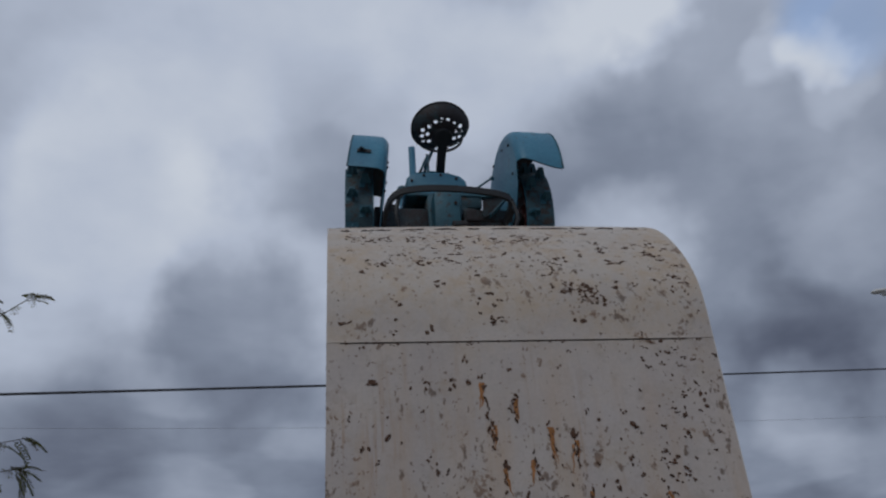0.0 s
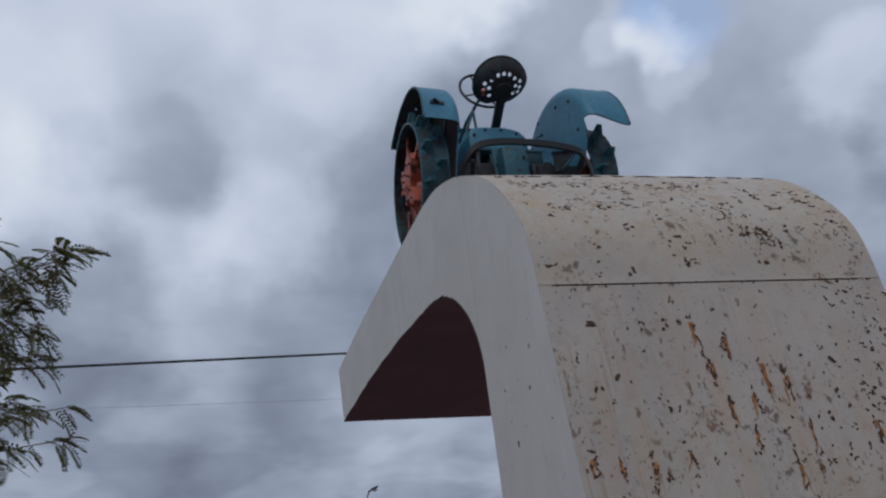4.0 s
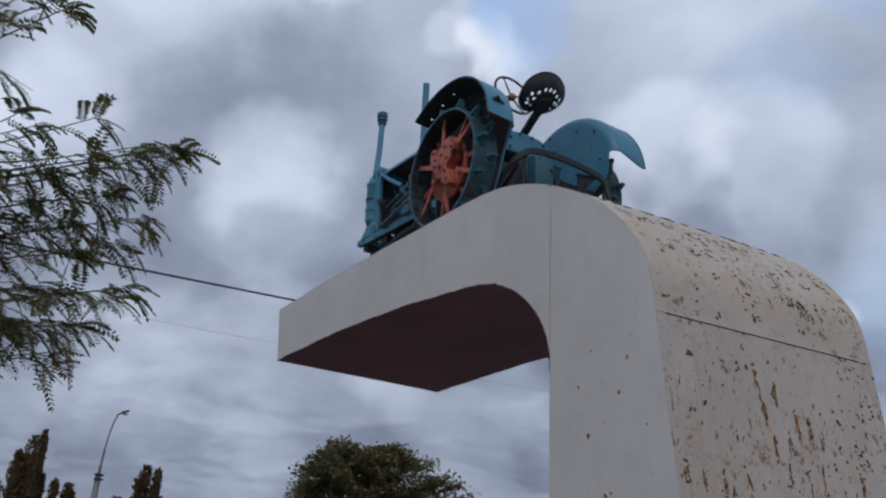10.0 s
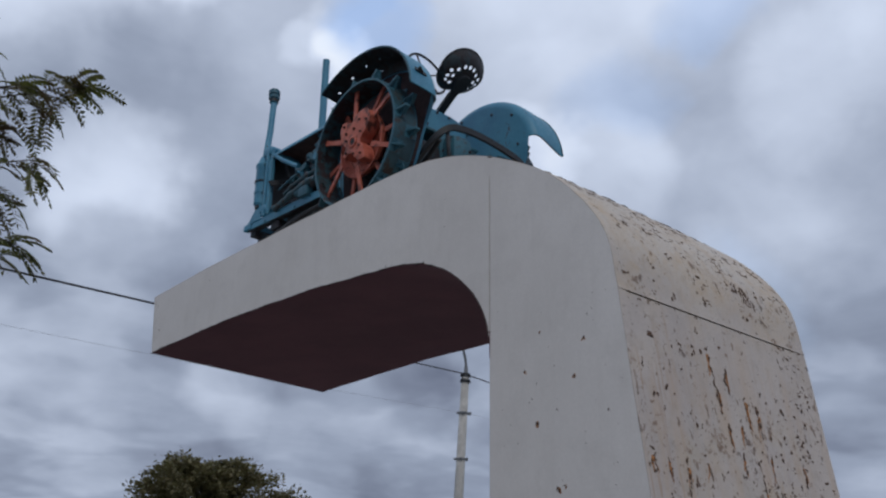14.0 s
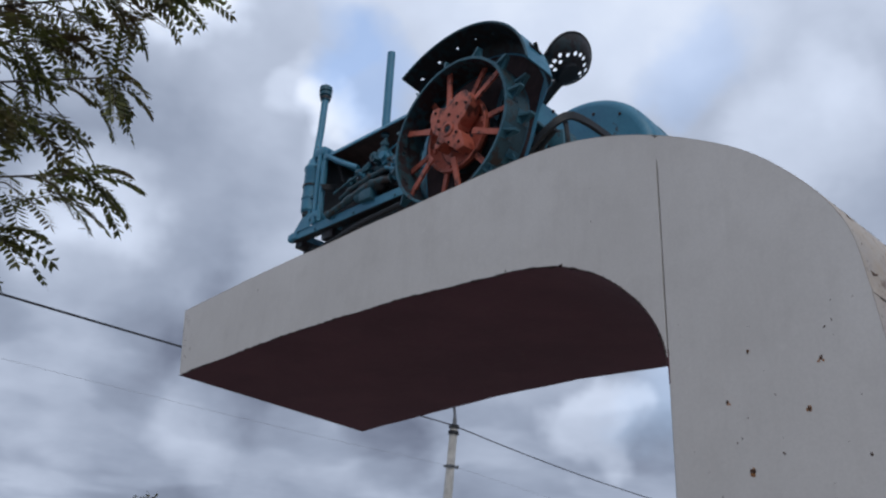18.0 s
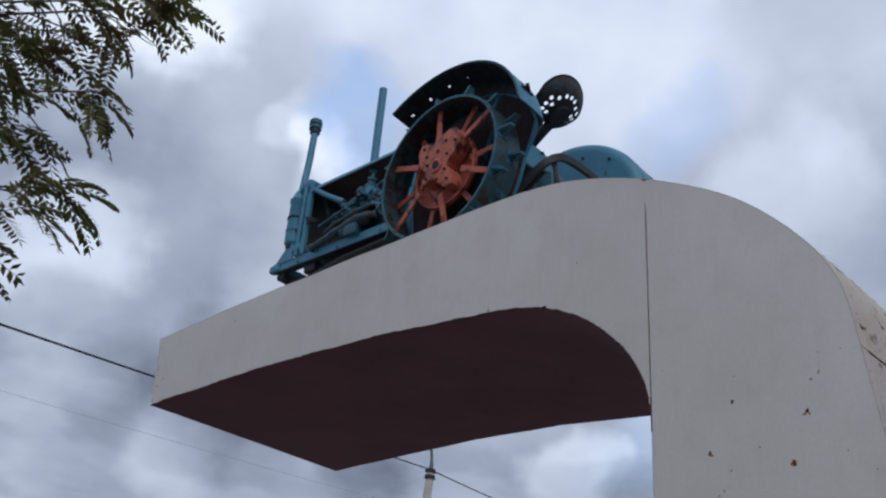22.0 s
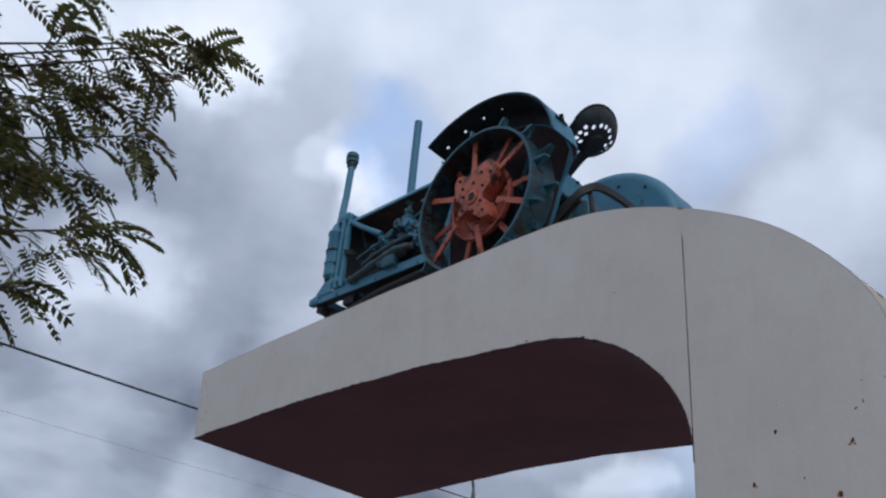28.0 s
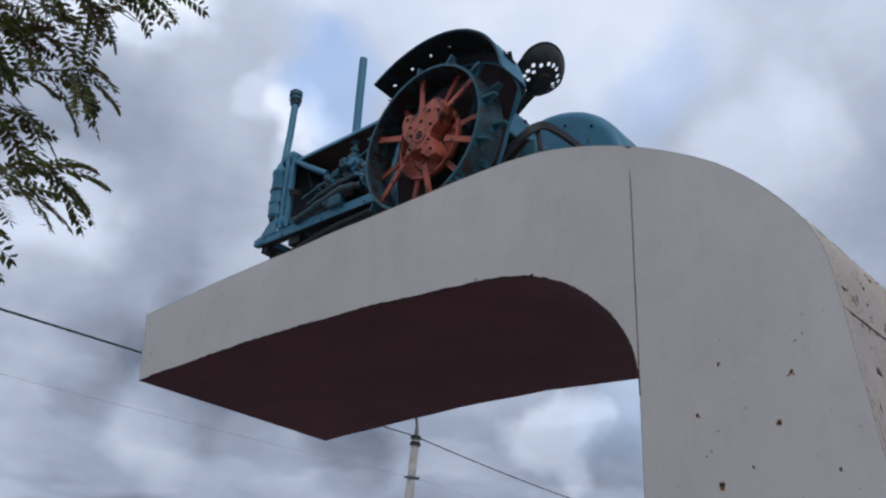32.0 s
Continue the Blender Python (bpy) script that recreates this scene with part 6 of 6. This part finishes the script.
locust_tree((-5.2, 9.6, 0.0), [
    ((-2.95, 6.75, 2.86), 1.1), ((-3.05, 6.85, 2.70), 0.8), ((-2.56, 7.75, 4.50), 0.5), ((-2.70, 8.5, 3.50), 0.6), ((-2.74, 8.6, 3.26), 0.6), ((-2.58, 6.65, 4.03), 0.7),
    ((-2.62, 6.73, 4.09), 1.1), ((-2.82, 6.79, 3.99), 1.0), ((-3.05, 6.93, 4.23), 0.4), ((-2.70, 6.70, 3.57), 1.5), ((-2.90, 6.97, 3.75), 1.2), ((-2.79, 6.52, 3.06), 1.2), ((-3.02, 6.92, 3.33), 1.2),
    ((-3.04, 7.27, 3.63), 1.3), ((-3.12, 6.77, 3.02), 0.7), ((-3.10, 6.97, 2.87), 0.8), ((-3.22, 7.37, 3.17), 0.9), ((-3.20, 7.32, 3.95), 0.6), ((-3.36, 7.17, 4.17), 0.4), ((-3.45, 6.12, 4.42), 0.6),
    ((-3.62, 6.40, 4.62), 0.5), ((-3.50, 6.80, 4.05), 0.4), ((-3.25, 7.75, 2.98), 1.2), ((-3.32, 8.15, 2.78), 0.9), ((-3.45, 7.65, 3.5), 1.0), ((-3.6, 7.25, 3.85), 0.4), ((-3.45, 7.9, 2.68), 0.7)],
    "locust tree with feathered green and yellowing leaves beside the pedestal")


def broad_tree(place, height, width, label, mat, seed, name="broad_tree", clumps=150, per=95, leaf=0.20, shape=1.0):
    """Trunk, limbs and a crown of leafy clumps with gaps and an uneven outline."""
    tree = tagged(new(name), label, "tree")
    tree.matrix_world = Matrix.Translation(place)
    rng = random.Random(seed)
    bm = B()
    tube(bm, [(0, 0, -0.3), (0.05, 0, height * 0.2), (0, 0.1, height * 0.45), (0.1, 0, height * 0.8)], [width * 0.03, width * 0.022, width * 0.015, width * 0.004], 12)
    part("trunk", bm, BARK, tree, smooth=60)
    limbs = B()
    soup = Soup()
    for k in range(clumps):
        a = rng.uniform(0, 2 * math.pi)
        f = rng.random()
        z = height * (0.22 + 0.76 * f)
        # crown outline: broad dome or narrow column
        rmax = width / 2 * (math.sin(math.pi * min(1.0, (0.12 + 0.88 * f))) ** 0.55 if shape < 0.5 else math.sqrt(max(0.02, 1 - (f * 0.98) ** 2.4)) * (0.72 + 0.28 * math.sin(3 * a + seed)))
        r = rmax * math.sqrt(rng.uniform(0.12, 1.0))
        c = Vector((r * math.cos(a), r * math.sin(a), z))
        base = Vector((0, 0, max(height * 0.15, z - (0.55 * r + 0.5))))
        m = base.lerp(c, 0.55) + Vector((0, 0, -0.06 * r))
        if k % 2 == 0:
            tube(limbs, [base, m, c], [0.05 + 0.004 * width, 0.035, 0.012], 5, False)
        cr = width * rng.uniform(0.035, 0.065) * (1.0 if shape > 0.5 else 1.6)
        flat_ = 0.55 if shape > 0.5 else 1.5
        out = Vector((math.cos(a), math.sin(a), 0.35 if shape > 0.5 else 1.4)).normalized()
        for j in range(per):
            q = Vector((rng.gauss(0, 0.34), rng.gauss(0, 0.34), rng.gauss(0, 0.34 * flat_))) * cr + out * rng.uniform(-0.5, 1.5) * cr
            p = c + q
            w = (Vector((rng.gauss(0, 1), rng.gauss(0, 1), rng.gauss(-0.1, 0.7))) + out * 0.9).normalized()
            ll = leaf * rng.uniform(0.7, 1.4)
            soup.leaf(p, p + w * ll, ll * 0.28, Vector((rng.gauss(0, 0.5), rng.gauss(0, 0.5), 1)).normalized())
    part("limb_work", limbs, BARK, tree)
    soup.made("crown", mat, tree, "leafy crown with gaps")
    return tree


broad_tree((42.0, 85.2, 0), 12.6, 22.5, "broad dark green tree beyond the road", LEAF_FAR, 3, clumps=420, per=90, leaf=0.45)


def poplar(place, height, width, label, mat, seed, spires):
    """A tight column of upright shoots: several spires side by side, each closed with small leaves."""
    tree = tagged(new("poplar_tree"), label, "tree")
    tree.matrix_world = Matrix.Translation(place)
    rng = random.Random(seed)
    bm = B()
    tube(bm, [(0, 0, -0.3), (0, 0.02, height * 0.4), (0.05, 0, height * 0.85)], [0.22, 0.15, 0.03], 10)
    part("trunk", bm, BARK, tree, smooth=60)
    soup, limbs = Soup(), B()
    for k in range(spires):
        a, rr = rng.uniform(0, 2 * math.pi), width * 0.5 * (math.sqrt(rng.random()) if k else 0.0) * 0.72
        top = height * (1.0 if k == 0 else rng.uniform(0.55, 0.95) * (1 - 0.25 * rr / width))
        low = height * rng.uniform(0.06, 0.2)
        x, y = rr * math.cos(a), rr * math.sin(a)
        lean = rng.gauss(0, 0.02)
        tube(limbs, [(x * 0.2, y * 0.2, low), (x, y, low + (top - low) * 0.4), (x + lean * top, y, top * 0.97)], [0.06, 0.05, 0.012], 5, False)
        fat = (width * 0.2 + 0.28) * rng.uniform(0.85, 1.25)
        for _ in range(int(520 * (top - low) / 6)):
            f = rng.random()
            z = low + (top - low) * f
            r = fat * math.sin(math.pi * min(1.0, 0.08 + 0.92 * (1 - f)) ** 0.8) ** 0.6 * (0.55 + 0.45 * math.sin(9 * f + k) ** 2) * math.sqrt(rng.uniform(0.2, 1.0))
            q = rng.uniform(0, 2 * math.pi)
            p = Vector((x + lean * z + r * math.cos(q), y + r * math.sin(q), z))
            w = (Vector((math.cos(q) * 0.5, math.sin(q) * 0.5, 1.2)) + Vector((rng.gauss(0, 0.4), rng.gauss(0, 0.4), rng.gauss(0, 0.4)))).normalized()
            ll = rng.uniform(0.35, 0.6)
            soup.leaf(p, p + w * ll, ll * 0.32, Vector((math.cos(q), math.sin(q), 0.2)).normalized())
    part("limb_work", limbs, BARK, tree)
    soup.made("crown", mat, tree, "tight upright crown")
    return tree


for k, (az, dist, h, w, spires) in enumerate(((-9.0, 110, 12.5, 4.0, 12), (-9.8, 110, 13.2, 0.9, 2), (-10.7, 110, 8.0, 1.5, 5), (-11.4, 112, 7.8, 1.9, 6), (-15.5, 100, 9.4, 1.7, 6), (-16.3, 100, 9.1, 1.7, 6))):
    d = direction(az, 0) * dist
    poplar((-3.9 + d.x, 1.55 + d.y, 0), h, w, "narrow upright brownish poplar far beyond the road", LEAF_POPLAR, 30 + k, spires)
for k, (az, dist, h, w) in enumerate(((-7.2, 90, 6.4, 6.5), (-14.2, 95, 6.0, 4.6), (-18.0, 98, 5.6, 4.6), (-20.0, 112, 4.6, 6.0), (-38.2, 95, 5.0, 5.0))):
    d = direction(az, 0) * dist
    broad_tree((-3.9 + d.x, 1.55 + d.y, 0), h, w, "low yellowish bush at the roadside", LEAF_POPLAR, 60 + k, "roadside_bush", 60, 70, 0.28)
